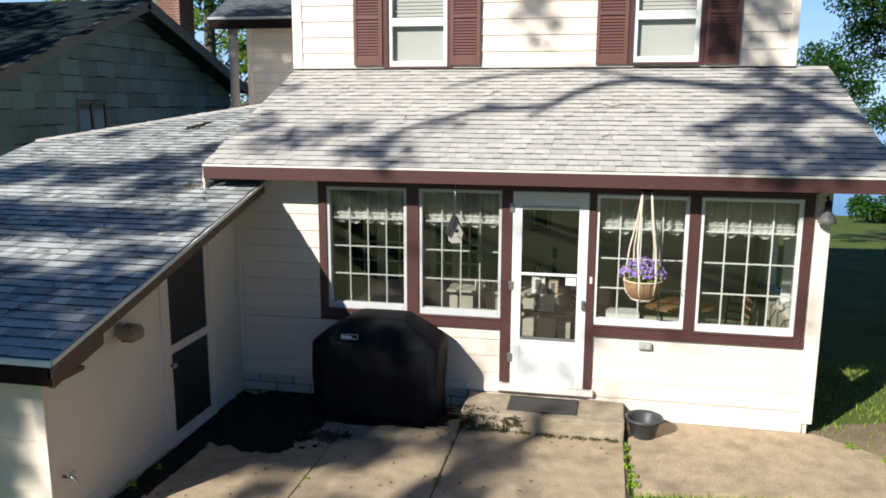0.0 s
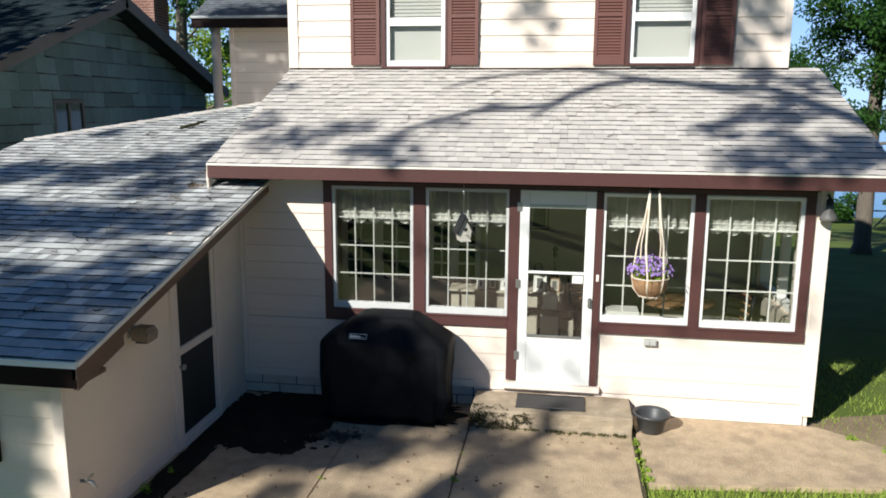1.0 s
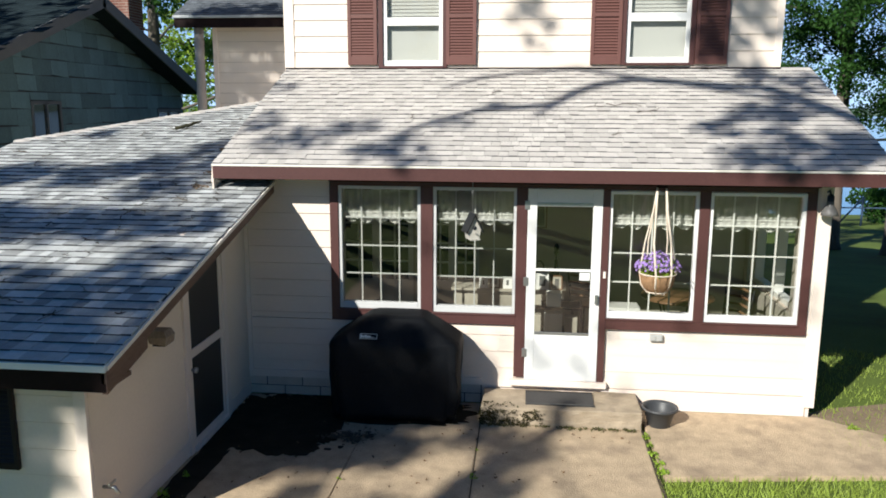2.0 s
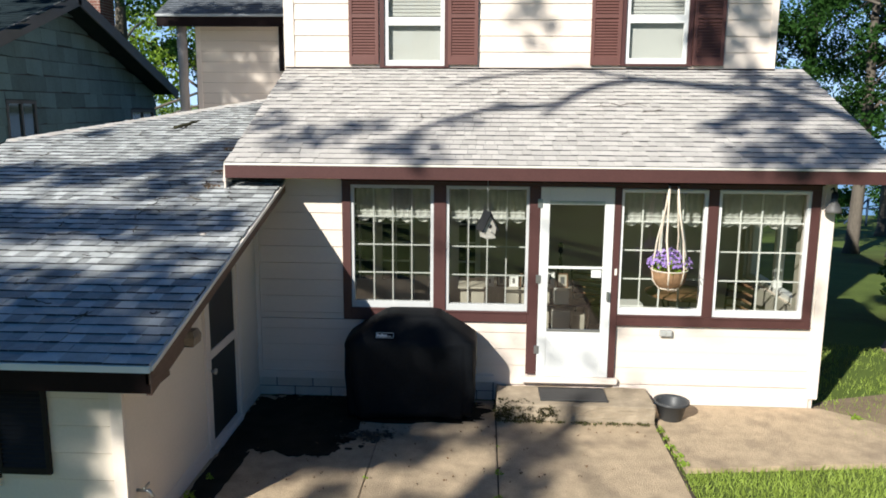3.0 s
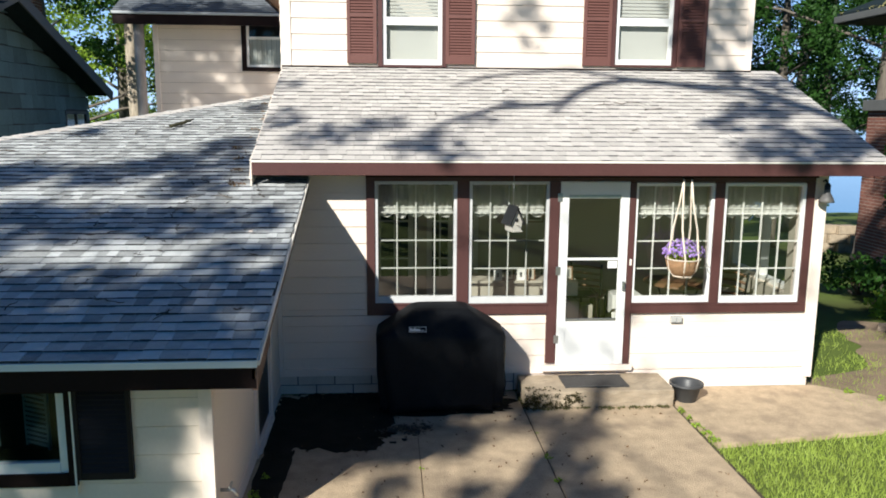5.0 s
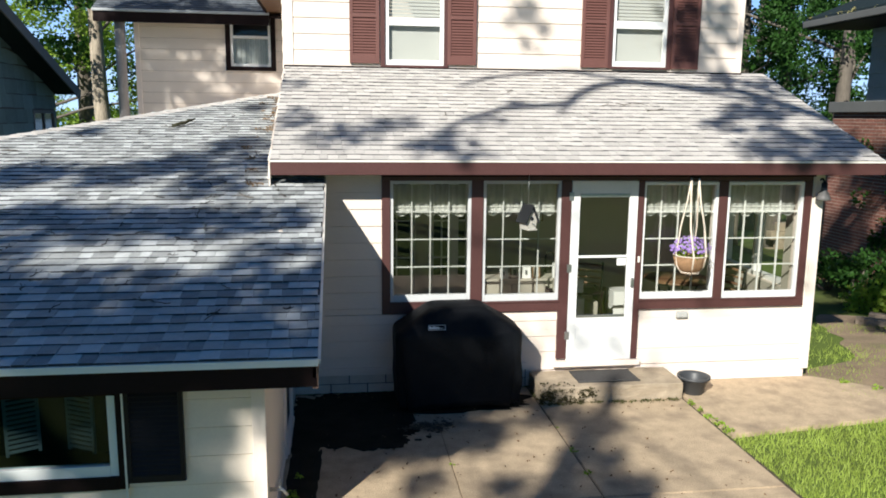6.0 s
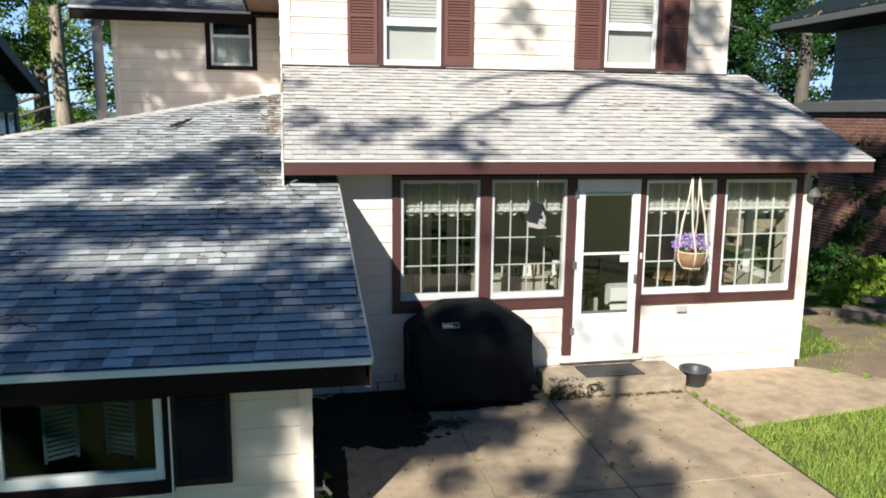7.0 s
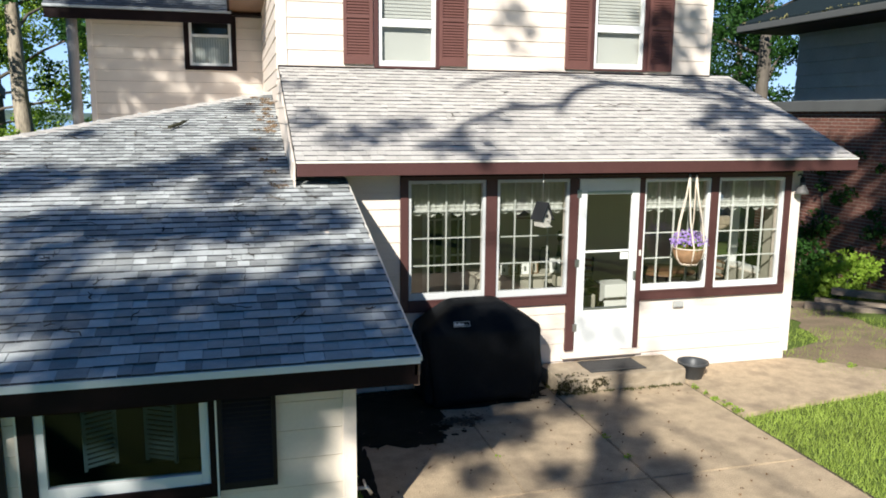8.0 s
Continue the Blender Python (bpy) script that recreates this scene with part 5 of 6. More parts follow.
def limb_to(tree, start, end, r0, r1, r, name="limb"):
    s, e = Vector(start), Vector(end)
    side = Vector((r.uniform(-1, 1), r.uniform(-1, 1), r.uniform(-0.2, 0.6))) * (e - s).length * 0.12
    pts = [s, s.lerp(e, 0.33) + side, s.lerp(e, 0.68) + side * 0.7 + Vector((0, 0, 0.1)), e]
    part(name, tube(pts, [r0, r0 * 0.7 + r1 * 0.3, r0 * 0.35 + r1 * 0.65, r1], 7), M_BARK, tree)


def big_tree(x, y, height, girth, crown_r, crown_base, seed, mat, label, leaf=0.105, clumps=46, lean=(0, 0), density=10, low=None, limbs=9, bark=None):
    r = random.Random(seed)
    g = ground_height(x, y)
    tree = thing("tree", (x, y, g), label, "tree", "trees round the house")
    top = Vector((x + lean[0], y + lean[1], g + height * 0.8))
    pts = [Vector((x, y, g - 0.1)), Vector((x, y, g + 0.35)), Vector((x + lean[0] * 0.3 + r.uniform(-0.1, 0.1), y + lean[1] * 0.3, g + height * 0.3)), Vector((x + lean[0] * 0.6, y + lean[1] * 0.6, g + height * 0.55)), top]
    part("trunk", tube(pts, [girth * 1.5, girth * 1.05, girth * 0.85, girth * 0.6, girth * 0.25], 12), bark or M_BARK, tree)
    cl = []
    for k in range(clumps):
        a = r.uniform(0, 2 * math.pi)
        d = crown_r * math.sqrt(r.uniform(0.03, 1))
        h = crown_base + (height - crown_base) * r.uniform(0, 1)
        h = crown_base + (h - crown_base) * (1 - 0.35 * (d / crown_r) ** 2)
        cl.append((x + lean[0] * 0.7 + d * math.cos(a), y + lean[1] * 0.7 + d * math.sin(a), g + h, r.uniform(0.35, 0.95) * crown_r / 4.5))
    for c in (low or ()):
        cl.append(c)
    for k in range(limbs):
        c = cl[k * len(cl) // limbs]
        h = max(0.25, min(0.75, (c[2] - g - 1.5) / height))
        s = pts[2].lerp(top, max(0.0, (h - 0.3) / 0.5)) if h > 0.3 else pts[1].lerp(pts[2], h / 0.3)
        limb_to(tree, s, c[:3], girth * 0.2, 0.03, r)
    crown_part(tree, cl, leaf, density, seed, mat)
    return tree


rm = random.Random(17)
M_MOSS = material("brown_green_moss", (0.09, 0.085, 0.03), 0.95, vary=0.4, scale=10, bump=0, island=0.7)
crown_part(step, [(rm.uniform(-0.42, 1.15), -0.60 + rm.gauss(0, 0.012), 0.008, rm.uniform(0.02, 0.05)) for _ in range(46)] + [(-0.43, rm.uniform(-0.58, -0.1), 0.02, 0.04) for _ in range(12)], 0.018, 5, 171, M_MOSS, 0.35).name = "moss"
M_DARKMOSS = material("dark_damp_moss", (0.050, 0.044, 0.020), 0.95, vary=0.5, scale=12, bump=0, island=0.8, specular=0.1)
crown_part(step, [(-0.41 + 0.62 * rm.random() ** 1.4, -0.588, rm.uniform(0.01, 0.16), rm.uniform(0.025, 0.05)) for _ in range(70)] + [(-0.40 + 0.35 * rm.random() ** 1.5, rm.uniform(-0.57, -0.42), 0.188, rm.uniform(0.012, 0.03)) for _ in range(22)], 0.02, 6.0, 175, M_DARKMOSS, 0.8).name = "dark_moss"
fallen = thing("fallen_leaves", (-0.5, -1.5, 0), "scattered dry leaves and seeds on the patio", "leaf litter", kind="stuff")
crown_part(fallen, [(rm.uniform(-2.8, 1.1), rm.uniform(-3.4, -0.65), 0.010, rm.uniform(0.006, 0.05)) for _ in range(150)] + [(rm.uniform(-2.9, -0.6), rm.uniform(-0.25, -0.06), 0.012, 0.05) for _ in range(24)], 0.022, 0.16, 172, M_LITTER, 0.1)
OAK = "tall oak with grey furrowed bark and dark green leaves"
big_tree(10.9, 20.6, 15, 0.27, 4.4, 4.2, 21, M_LEAF, OAK, clumps=84, low=((8.6, 19.5, 4.0, 1.0), (9.4, 18.5, 2.9, 0.8), (12.2, 19.5, 3.4, 0.9), (9.0, 20.0, 5.2, 1.0), (9.6, 19.6, 1.6, 0.7), (10.0, 19.8, 6.2, 1.1)))
big_tree(12.0, 18.6, 14, 0.21, 3.6, 5.2, 22, M_LEAF, OAK, clumps=52)
big_tree(12.9, 17.4, 14, 0.26, 4.2, 4.4, 23, M_LEAF, OAK, clumps=64, low=((11.2, 16.6, 2.6, 0.8), (14.2, 17.0, 3.0, 0.8)))
big_tree(12.1, 13.2, 13, 0.26, 4.4, 5.4, 24, M_LEAF, "forked oak with grey bark and dark leaves", clumps=44, lean=(0.5, 0.3), low=((10.6, 13.6, 3.4, 0.6), (13.4, 13.4, 2.8, 0.7), (13.2, 14.0, 3.7, 0.6)))
big_tree(17.6, 27.5, 16, 0.32, 5.0, 6.5, 25, M_LEAF, OAK, clumps=18, leaf=0.2)
big_tree(24.0, 31.0, 16, 0.32, 6.0, 4.5, 26, M_LEAF, OAK, clumps=22, leaf=0.2)
big_tree(-9.7, 17.9, 17, 0.27, 4.6, 6.6, 31, M_LEAF, "tall tree with sunlit ridged bark and sparse leaves", clumps=44, bark=M_BARKSUN, lean=(-0.5, 0), low=((-9.1, 17.2, 3.9, 0.42), (-8.9, 17.0, 4.3, 0.36)))
big_tree(-13.2, 19.0, 14, 0.32, 5.2, 3.0, 32, M_LEAFBRIGHT, "maple with bright green leaves", clumps=64)
big_tree(-12.4, 24.5, 15, 0.36, 5.5, 6.8, 33, M_LEAF, OAK, clumps=24, leaf=0.19)
big_tree(-17.5, 25.0, 15, 0.36, 6.0, 3.5, 34, M_LEAFBRIGHT, "maple with bright green leaves", clumps=46, leaf=0.2)
big_tree(-7.2, 27.0, 15, 0.34, 4.5, 7.6, 35, M_LEAF, OAK, clumps=26, leaf=0.19)


def bush(x, y, z, rad, seed, mat, label, leaf=0.09, n=9):
    r = random.Random(seed)
    b = thing("bush", (x, y, z), label, "bush", "bushes in the side yard")
    cl = [(x + r.uniform(-0.7, 0.7) * rad, y + r.uniform(-0.7, 0.7) * rad, z + rad * r.uniform(0.25, 1.1), rad * r.uniform(0.35, 0.55)) for _ in range(n)]
    for c in cl[:5]:
        limb_to(b, (x, y, z - 0.05), c[:3], 0.03, 0.012, r, "stem")
    crown_part(b, cl, leaf, 12, seed, mat)


bush(7.3, 4.0, -0.4, 0.75, 41, M_LEAFBRIGHT, "leafy bright green shrub against the brick wall")
bush(7.6, 5.4, -0.5, 0.8, 42, M_LEAF, "dark green shrub against the brick wall")
bush(7.9, 6.8, -0.6, 0.7, 43, M_LEAF, "dark green shrub against the brick wall")
bush(21, 40, -3.6, 1.8, 44, M_LEAF, "low shrub at the lake edge", leaf=0.2, n=12)
bush(27, 44, -4.0, 2.2, 45, M_LEAF, "low shrub at the lake edge", leaf=0.2, n=12)
bush(17, 42, -3.8, 1.6, 46, M_LEAF, "low shrub at the lake edge", leaf=0.2, n=12)

# unseen trees behind the camera, boughs set so the dappled shade falls in place
YARD = "tall yard oak with leafy boughs, out of view, added to cast shade"


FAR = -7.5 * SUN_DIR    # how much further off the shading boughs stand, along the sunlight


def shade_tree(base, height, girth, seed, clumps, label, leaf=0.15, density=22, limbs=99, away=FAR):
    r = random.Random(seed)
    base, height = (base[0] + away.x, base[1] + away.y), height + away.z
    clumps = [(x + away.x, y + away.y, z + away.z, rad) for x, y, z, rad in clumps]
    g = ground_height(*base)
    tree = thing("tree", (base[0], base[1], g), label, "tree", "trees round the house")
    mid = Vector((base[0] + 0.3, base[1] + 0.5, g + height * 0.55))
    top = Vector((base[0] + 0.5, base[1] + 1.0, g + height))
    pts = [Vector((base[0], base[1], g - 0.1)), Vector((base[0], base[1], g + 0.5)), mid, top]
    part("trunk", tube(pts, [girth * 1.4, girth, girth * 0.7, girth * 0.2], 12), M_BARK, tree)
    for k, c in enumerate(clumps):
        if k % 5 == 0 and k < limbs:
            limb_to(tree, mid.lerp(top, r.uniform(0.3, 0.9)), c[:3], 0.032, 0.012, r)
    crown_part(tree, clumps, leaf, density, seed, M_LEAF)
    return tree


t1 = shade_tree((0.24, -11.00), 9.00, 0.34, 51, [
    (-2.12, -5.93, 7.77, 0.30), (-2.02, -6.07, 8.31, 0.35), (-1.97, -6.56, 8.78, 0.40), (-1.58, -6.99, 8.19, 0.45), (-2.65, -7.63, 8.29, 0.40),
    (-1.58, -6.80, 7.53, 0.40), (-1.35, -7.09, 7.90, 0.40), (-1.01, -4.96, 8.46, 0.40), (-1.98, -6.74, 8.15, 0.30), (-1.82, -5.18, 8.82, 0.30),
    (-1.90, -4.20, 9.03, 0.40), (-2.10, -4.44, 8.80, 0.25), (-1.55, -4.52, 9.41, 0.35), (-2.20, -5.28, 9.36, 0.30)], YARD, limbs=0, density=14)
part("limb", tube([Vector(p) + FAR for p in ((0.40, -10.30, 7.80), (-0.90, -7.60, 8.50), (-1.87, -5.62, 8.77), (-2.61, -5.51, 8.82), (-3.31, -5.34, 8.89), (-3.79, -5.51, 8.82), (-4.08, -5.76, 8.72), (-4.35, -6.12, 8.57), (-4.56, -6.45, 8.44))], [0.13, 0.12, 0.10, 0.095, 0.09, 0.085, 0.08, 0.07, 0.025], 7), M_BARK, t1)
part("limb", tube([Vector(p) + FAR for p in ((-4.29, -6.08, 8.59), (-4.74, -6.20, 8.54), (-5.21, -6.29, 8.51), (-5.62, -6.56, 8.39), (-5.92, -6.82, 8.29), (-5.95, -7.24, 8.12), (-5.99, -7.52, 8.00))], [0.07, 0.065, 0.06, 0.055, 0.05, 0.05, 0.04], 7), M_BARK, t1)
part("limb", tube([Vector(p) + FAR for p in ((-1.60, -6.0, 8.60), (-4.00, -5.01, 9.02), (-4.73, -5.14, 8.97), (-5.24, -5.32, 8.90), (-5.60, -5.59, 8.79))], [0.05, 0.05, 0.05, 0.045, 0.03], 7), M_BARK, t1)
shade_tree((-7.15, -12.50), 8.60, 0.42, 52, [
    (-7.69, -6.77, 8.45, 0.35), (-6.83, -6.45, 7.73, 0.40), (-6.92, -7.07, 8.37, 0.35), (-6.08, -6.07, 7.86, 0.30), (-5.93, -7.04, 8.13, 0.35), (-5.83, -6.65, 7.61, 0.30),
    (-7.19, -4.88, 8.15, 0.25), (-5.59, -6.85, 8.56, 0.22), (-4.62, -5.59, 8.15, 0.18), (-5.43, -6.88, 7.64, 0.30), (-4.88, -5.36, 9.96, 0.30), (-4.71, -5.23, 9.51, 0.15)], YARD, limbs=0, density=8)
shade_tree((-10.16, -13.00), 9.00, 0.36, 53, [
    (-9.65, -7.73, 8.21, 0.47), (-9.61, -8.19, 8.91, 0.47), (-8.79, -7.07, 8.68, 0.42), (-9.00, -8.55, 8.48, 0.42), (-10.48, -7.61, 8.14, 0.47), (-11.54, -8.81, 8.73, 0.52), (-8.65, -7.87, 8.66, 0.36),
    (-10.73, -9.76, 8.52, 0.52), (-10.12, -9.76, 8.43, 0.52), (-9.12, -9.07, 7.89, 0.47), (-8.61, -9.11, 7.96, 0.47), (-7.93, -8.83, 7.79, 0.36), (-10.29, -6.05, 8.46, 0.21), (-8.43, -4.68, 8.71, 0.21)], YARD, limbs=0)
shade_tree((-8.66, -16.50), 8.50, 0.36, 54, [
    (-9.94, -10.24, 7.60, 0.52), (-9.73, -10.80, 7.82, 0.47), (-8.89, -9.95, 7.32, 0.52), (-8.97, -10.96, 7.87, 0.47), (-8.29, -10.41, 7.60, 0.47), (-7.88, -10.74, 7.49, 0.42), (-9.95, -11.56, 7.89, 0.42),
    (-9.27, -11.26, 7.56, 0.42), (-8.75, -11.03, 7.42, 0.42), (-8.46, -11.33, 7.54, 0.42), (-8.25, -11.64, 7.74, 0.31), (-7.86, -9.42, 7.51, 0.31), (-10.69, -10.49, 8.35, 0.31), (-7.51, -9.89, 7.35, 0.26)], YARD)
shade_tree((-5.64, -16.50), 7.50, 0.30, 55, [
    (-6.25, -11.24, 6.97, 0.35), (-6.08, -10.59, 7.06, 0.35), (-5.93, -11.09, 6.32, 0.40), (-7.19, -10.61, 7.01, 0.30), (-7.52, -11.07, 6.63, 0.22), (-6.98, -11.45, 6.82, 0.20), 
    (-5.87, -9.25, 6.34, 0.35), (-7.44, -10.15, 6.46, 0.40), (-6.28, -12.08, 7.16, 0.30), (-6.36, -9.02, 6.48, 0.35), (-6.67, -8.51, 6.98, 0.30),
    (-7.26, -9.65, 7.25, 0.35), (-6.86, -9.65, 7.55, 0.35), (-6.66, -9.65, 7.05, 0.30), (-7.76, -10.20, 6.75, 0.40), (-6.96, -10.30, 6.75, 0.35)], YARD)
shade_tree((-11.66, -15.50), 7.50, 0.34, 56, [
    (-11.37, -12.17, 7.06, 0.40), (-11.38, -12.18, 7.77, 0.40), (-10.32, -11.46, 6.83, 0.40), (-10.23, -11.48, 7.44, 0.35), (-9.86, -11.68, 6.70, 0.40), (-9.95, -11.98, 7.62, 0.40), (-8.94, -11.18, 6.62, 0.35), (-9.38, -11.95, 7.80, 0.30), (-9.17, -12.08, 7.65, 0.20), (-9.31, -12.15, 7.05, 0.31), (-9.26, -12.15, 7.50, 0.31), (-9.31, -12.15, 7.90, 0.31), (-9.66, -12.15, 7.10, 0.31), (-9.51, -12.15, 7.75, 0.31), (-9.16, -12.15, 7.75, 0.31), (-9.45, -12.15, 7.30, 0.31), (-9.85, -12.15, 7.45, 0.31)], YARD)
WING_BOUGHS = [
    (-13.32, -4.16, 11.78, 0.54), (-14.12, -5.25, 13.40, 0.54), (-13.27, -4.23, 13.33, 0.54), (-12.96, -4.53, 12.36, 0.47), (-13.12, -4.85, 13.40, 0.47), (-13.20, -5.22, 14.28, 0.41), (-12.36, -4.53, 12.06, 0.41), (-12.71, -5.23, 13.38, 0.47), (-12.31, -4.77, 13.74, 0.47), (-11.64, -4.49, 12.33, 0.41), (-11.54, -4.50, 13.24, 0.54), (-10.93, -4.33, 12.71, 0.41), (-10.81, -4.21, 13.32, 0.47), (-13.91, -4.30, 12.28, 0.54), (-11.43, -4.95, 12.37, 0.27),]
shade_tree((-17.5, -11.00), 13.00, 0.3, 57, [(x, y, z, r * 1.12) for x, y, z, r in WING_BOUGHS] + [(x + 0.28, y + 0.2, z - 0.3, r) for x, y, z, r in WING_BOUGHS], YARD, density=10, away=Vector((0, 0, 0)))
# boughs set back along the sunlight to shade the brick house and side yard
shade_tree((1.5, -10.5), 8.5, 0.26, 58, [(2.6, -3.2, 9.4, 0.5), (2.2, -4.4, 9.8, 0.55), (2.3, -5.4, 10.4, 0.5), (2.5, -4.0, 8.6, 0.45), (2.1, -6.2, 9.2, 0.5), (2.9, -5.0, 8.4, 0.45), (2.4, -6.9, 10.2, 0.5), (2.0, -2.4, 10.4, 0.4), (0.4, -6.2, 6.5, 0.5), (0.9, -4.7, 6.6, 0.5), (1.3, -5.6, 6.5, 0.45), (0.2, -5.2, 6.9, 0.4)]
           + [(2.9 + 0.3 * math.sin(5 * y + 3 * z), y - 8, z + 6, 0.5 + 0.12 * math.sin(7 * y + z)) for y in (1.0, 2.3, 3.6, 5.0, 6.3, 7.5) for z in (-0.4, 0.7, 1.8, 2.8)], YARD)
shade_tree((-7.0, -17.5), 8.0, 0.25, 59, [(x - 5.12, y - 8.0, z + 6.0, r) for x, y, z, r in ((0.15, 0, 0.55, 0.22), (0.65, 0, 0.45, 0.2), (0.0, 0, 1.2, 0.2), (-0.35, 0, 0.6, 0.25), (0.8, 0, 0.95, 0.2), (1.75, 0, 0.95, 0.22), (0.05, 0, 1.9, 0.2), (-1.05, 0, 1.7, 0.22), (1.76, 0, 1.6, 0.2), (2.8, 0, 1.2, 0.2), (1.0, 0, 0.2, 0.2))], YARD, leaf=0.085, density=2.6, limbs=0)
# unseen trees added to cut sky light and to show in the window glass
for k, (x, y) in enumerate(((27, -16), (19, -22), (-12, -36), (-4, -38), (24, -31), (-22, -34), (10.5, -12.5), (15.5, -5.5))):
    big_tree(x, y, 13 + k % 3, 0.35, 5.0, 3.0, 60 + k, M_LEAF, YARD, leaf=0.4, clumps=30 if k < 6 else 22, limbs=5)

# unseen tree added to keep the sun off the left house's roof
big_tree(-19.5, -4.0, 15, 0.4, 6.5, 6.5, 70, M_LEAF, YARD, leaf=0.3, clumps=70, limbs=6)

# ---- neighbouring houses ----
left_house = thing("house", (-12, 9.1, -1), "grey cement-shingled house with a dark gable roof", "house")
XL = -10.0
# near-black core paints shade into the gaps between the shingles
part("wall", ring_solid([[(x, 4.35, -1.5), (x, 13.9, -1.5), (x, 13.9, 3.50), (x, 8.97, 5.33), (x, 4.35, 3.50)] for x in (XL - 0.2, XL - 0.01)], smooth=False), M_UNLIT, left_house)
part("wall", boxes((-20, XL - 0.2, 4.35, 13.9, -1.5, 3.45)), M_GREYSHAKE, left_house)
lw = left_house.children[0]
rr = random.Random(71)
lwin = ((6.88, 7.92, 2.5, 3.23), (12.3, 13.72, 2.45, 3.04))
for row in range(18):
    z = -0.6 + 0.335 * row
    y = 4.35 - rr.uniform(0, 0.6)
    while y < 13.9:
        a, b = max(y, 4.35), min(y + 0.61, 13.9)
        y += 0.61
        top = lambda v: 5.31 - abs(v - 8.97) * 0.372
        j = [rr.uniform(-0.025, 0.022) for _ in range(2)]
        pieces = [(a, b, z, z + 0.316)]
        for h in lwin:
            if a < h[1] and b > h[0] and z < h[3] and z + 0.32 > h[2]:
                pieces = [(a, h[0], z, z + 0.316), (h[1], b, z, z + 0.316), (max(a, h[0]), min(b, h[1]), h[3], z + 0.316), (max(a, h[0]), min(b, h[1]), z, h[2] - 0.05)]
        for a1, b1, z0, z1 in pieces:
            ends = [min(z1, top(a1)), min(z1, top(b1))]
            if b1 - a1 < 0.05 or z1 - z0 < 0.03 or max(ends) < z0 + 0.06:
                continue
            ends = [max(t, z0 + 0.02) for t in ends]
            w = [(XL + d, yy, zz) for d, (yy, zz) in ((0.045, (a1 + 0.003, z0 + j[0])), (0.045, (b1 - 0.003, z0 + j[1])), (0.030, (b1 - 0.003, ends[1])), (0.030, (a1 + 0.003, ends[0])),
                                                      (-0.005, (a1 + 0.006, z0 + j[0])), (-0.005, (b1 - 0.006, z0 + j[1])))]
            part_data("cement_shingle", w, [(0, 1, 2, 3), (0, 4, 5, 1)], M_GREYSHAKE, lw)
for a, b, c, d in lwin:
    wd = part("window", boxes((XL, XL + 0.05, a, a + 0.07, c, d), (XL, XL + 0.05, b - 0.07, b, c, d), (XL, XL + 0.05, (a + b) / 2 - 0.03, (a + b) / 2 + 0.03, c, d), (XL, XL + 0.05, a + 0.07, b - 0.07, d - 0.07, d), (XL, XL + 0.06, a, b, c - 0.05, c), bevel=0.004), M_GREYTRIM, left_house, "two-pane slider window in grey trim")
    for p0, p1 in ((a + 0.07, (a + b) / 2 - 0.03), ((a + b) / 2 + 0.03, b - 0.07)):
        part("pane", boxes((XL + 0.012, XL + 0.018, p0, p1, c, d - 0.07)), M_MIRRORPANE, wd)
for s in (-1, 1):
    y_e, z_e = 8.97 + s * 5.25, 5.53 - 5.25 * 0.372
    up_l = Vector((0, -s, 0.372)).normalized()
    n_l = Vector((0, s * 0.372, 1)).normalized()
    al = Vector((1, 0, 0))
    ML = Matrix(((1, up_l.x, n_l.x, 0), (0, up_l.y, n_l.y, y_e), (0, up_l.z, n_l.z, z_e), (0, 0, 0, 1)))
    bm = boxes((-20.4, XL + 0.56, 0, 5.60, -0.12, 0))
    bm.transform(ML)
    lr = part("roof", bm, M_DARKROOF, left_house, "dark weathered shingle roof with tree shade in its colour")
    bm = boxes((XL + 0.56, XL + 0.60, -0.02, 5.60, -0.24, 0.01))
    bm.transform(ML)
    part("rake_board", bm, M_GREYTRIM, left_house, "grey rake board")
    verts, faces = [], []
    r2 = random.Random(73)
    for row in range(31 if s < 0 else 0):
        x = -20.4
        while x < XL + 0.5:
            w = r2.choice((0.3, 0.4, 0.5))
            k = len(verts)
            verts += [ML @ Vector(p) for p in ((x, row * 0.177, 0.012), (x + w - 0.01, row * 0.177, 0.012), (x + w - 0.01, row * 0.177 + 0.19, 0.002), (x, row * 0.177 + 0.19, 0.002), (x, row * 0.177, 0), (x + w - 0.01, row * 0.177, 0))]
            faces += [(k, k + 1, k + 2, k + 3), (k, k + 4, k + 5, k + 1)]
            x += w
    if verts:
        part_data("shingle_field", verts, faces, M_DARKROOF, lr, kind="stuff")


part("gutter", boxes((-20.3, XL + 0.58, 3.60, 3.71, 3.46, 3.58), bevel=0.02), M_GREYTRIM, left_house, "dark grey metal gutter")


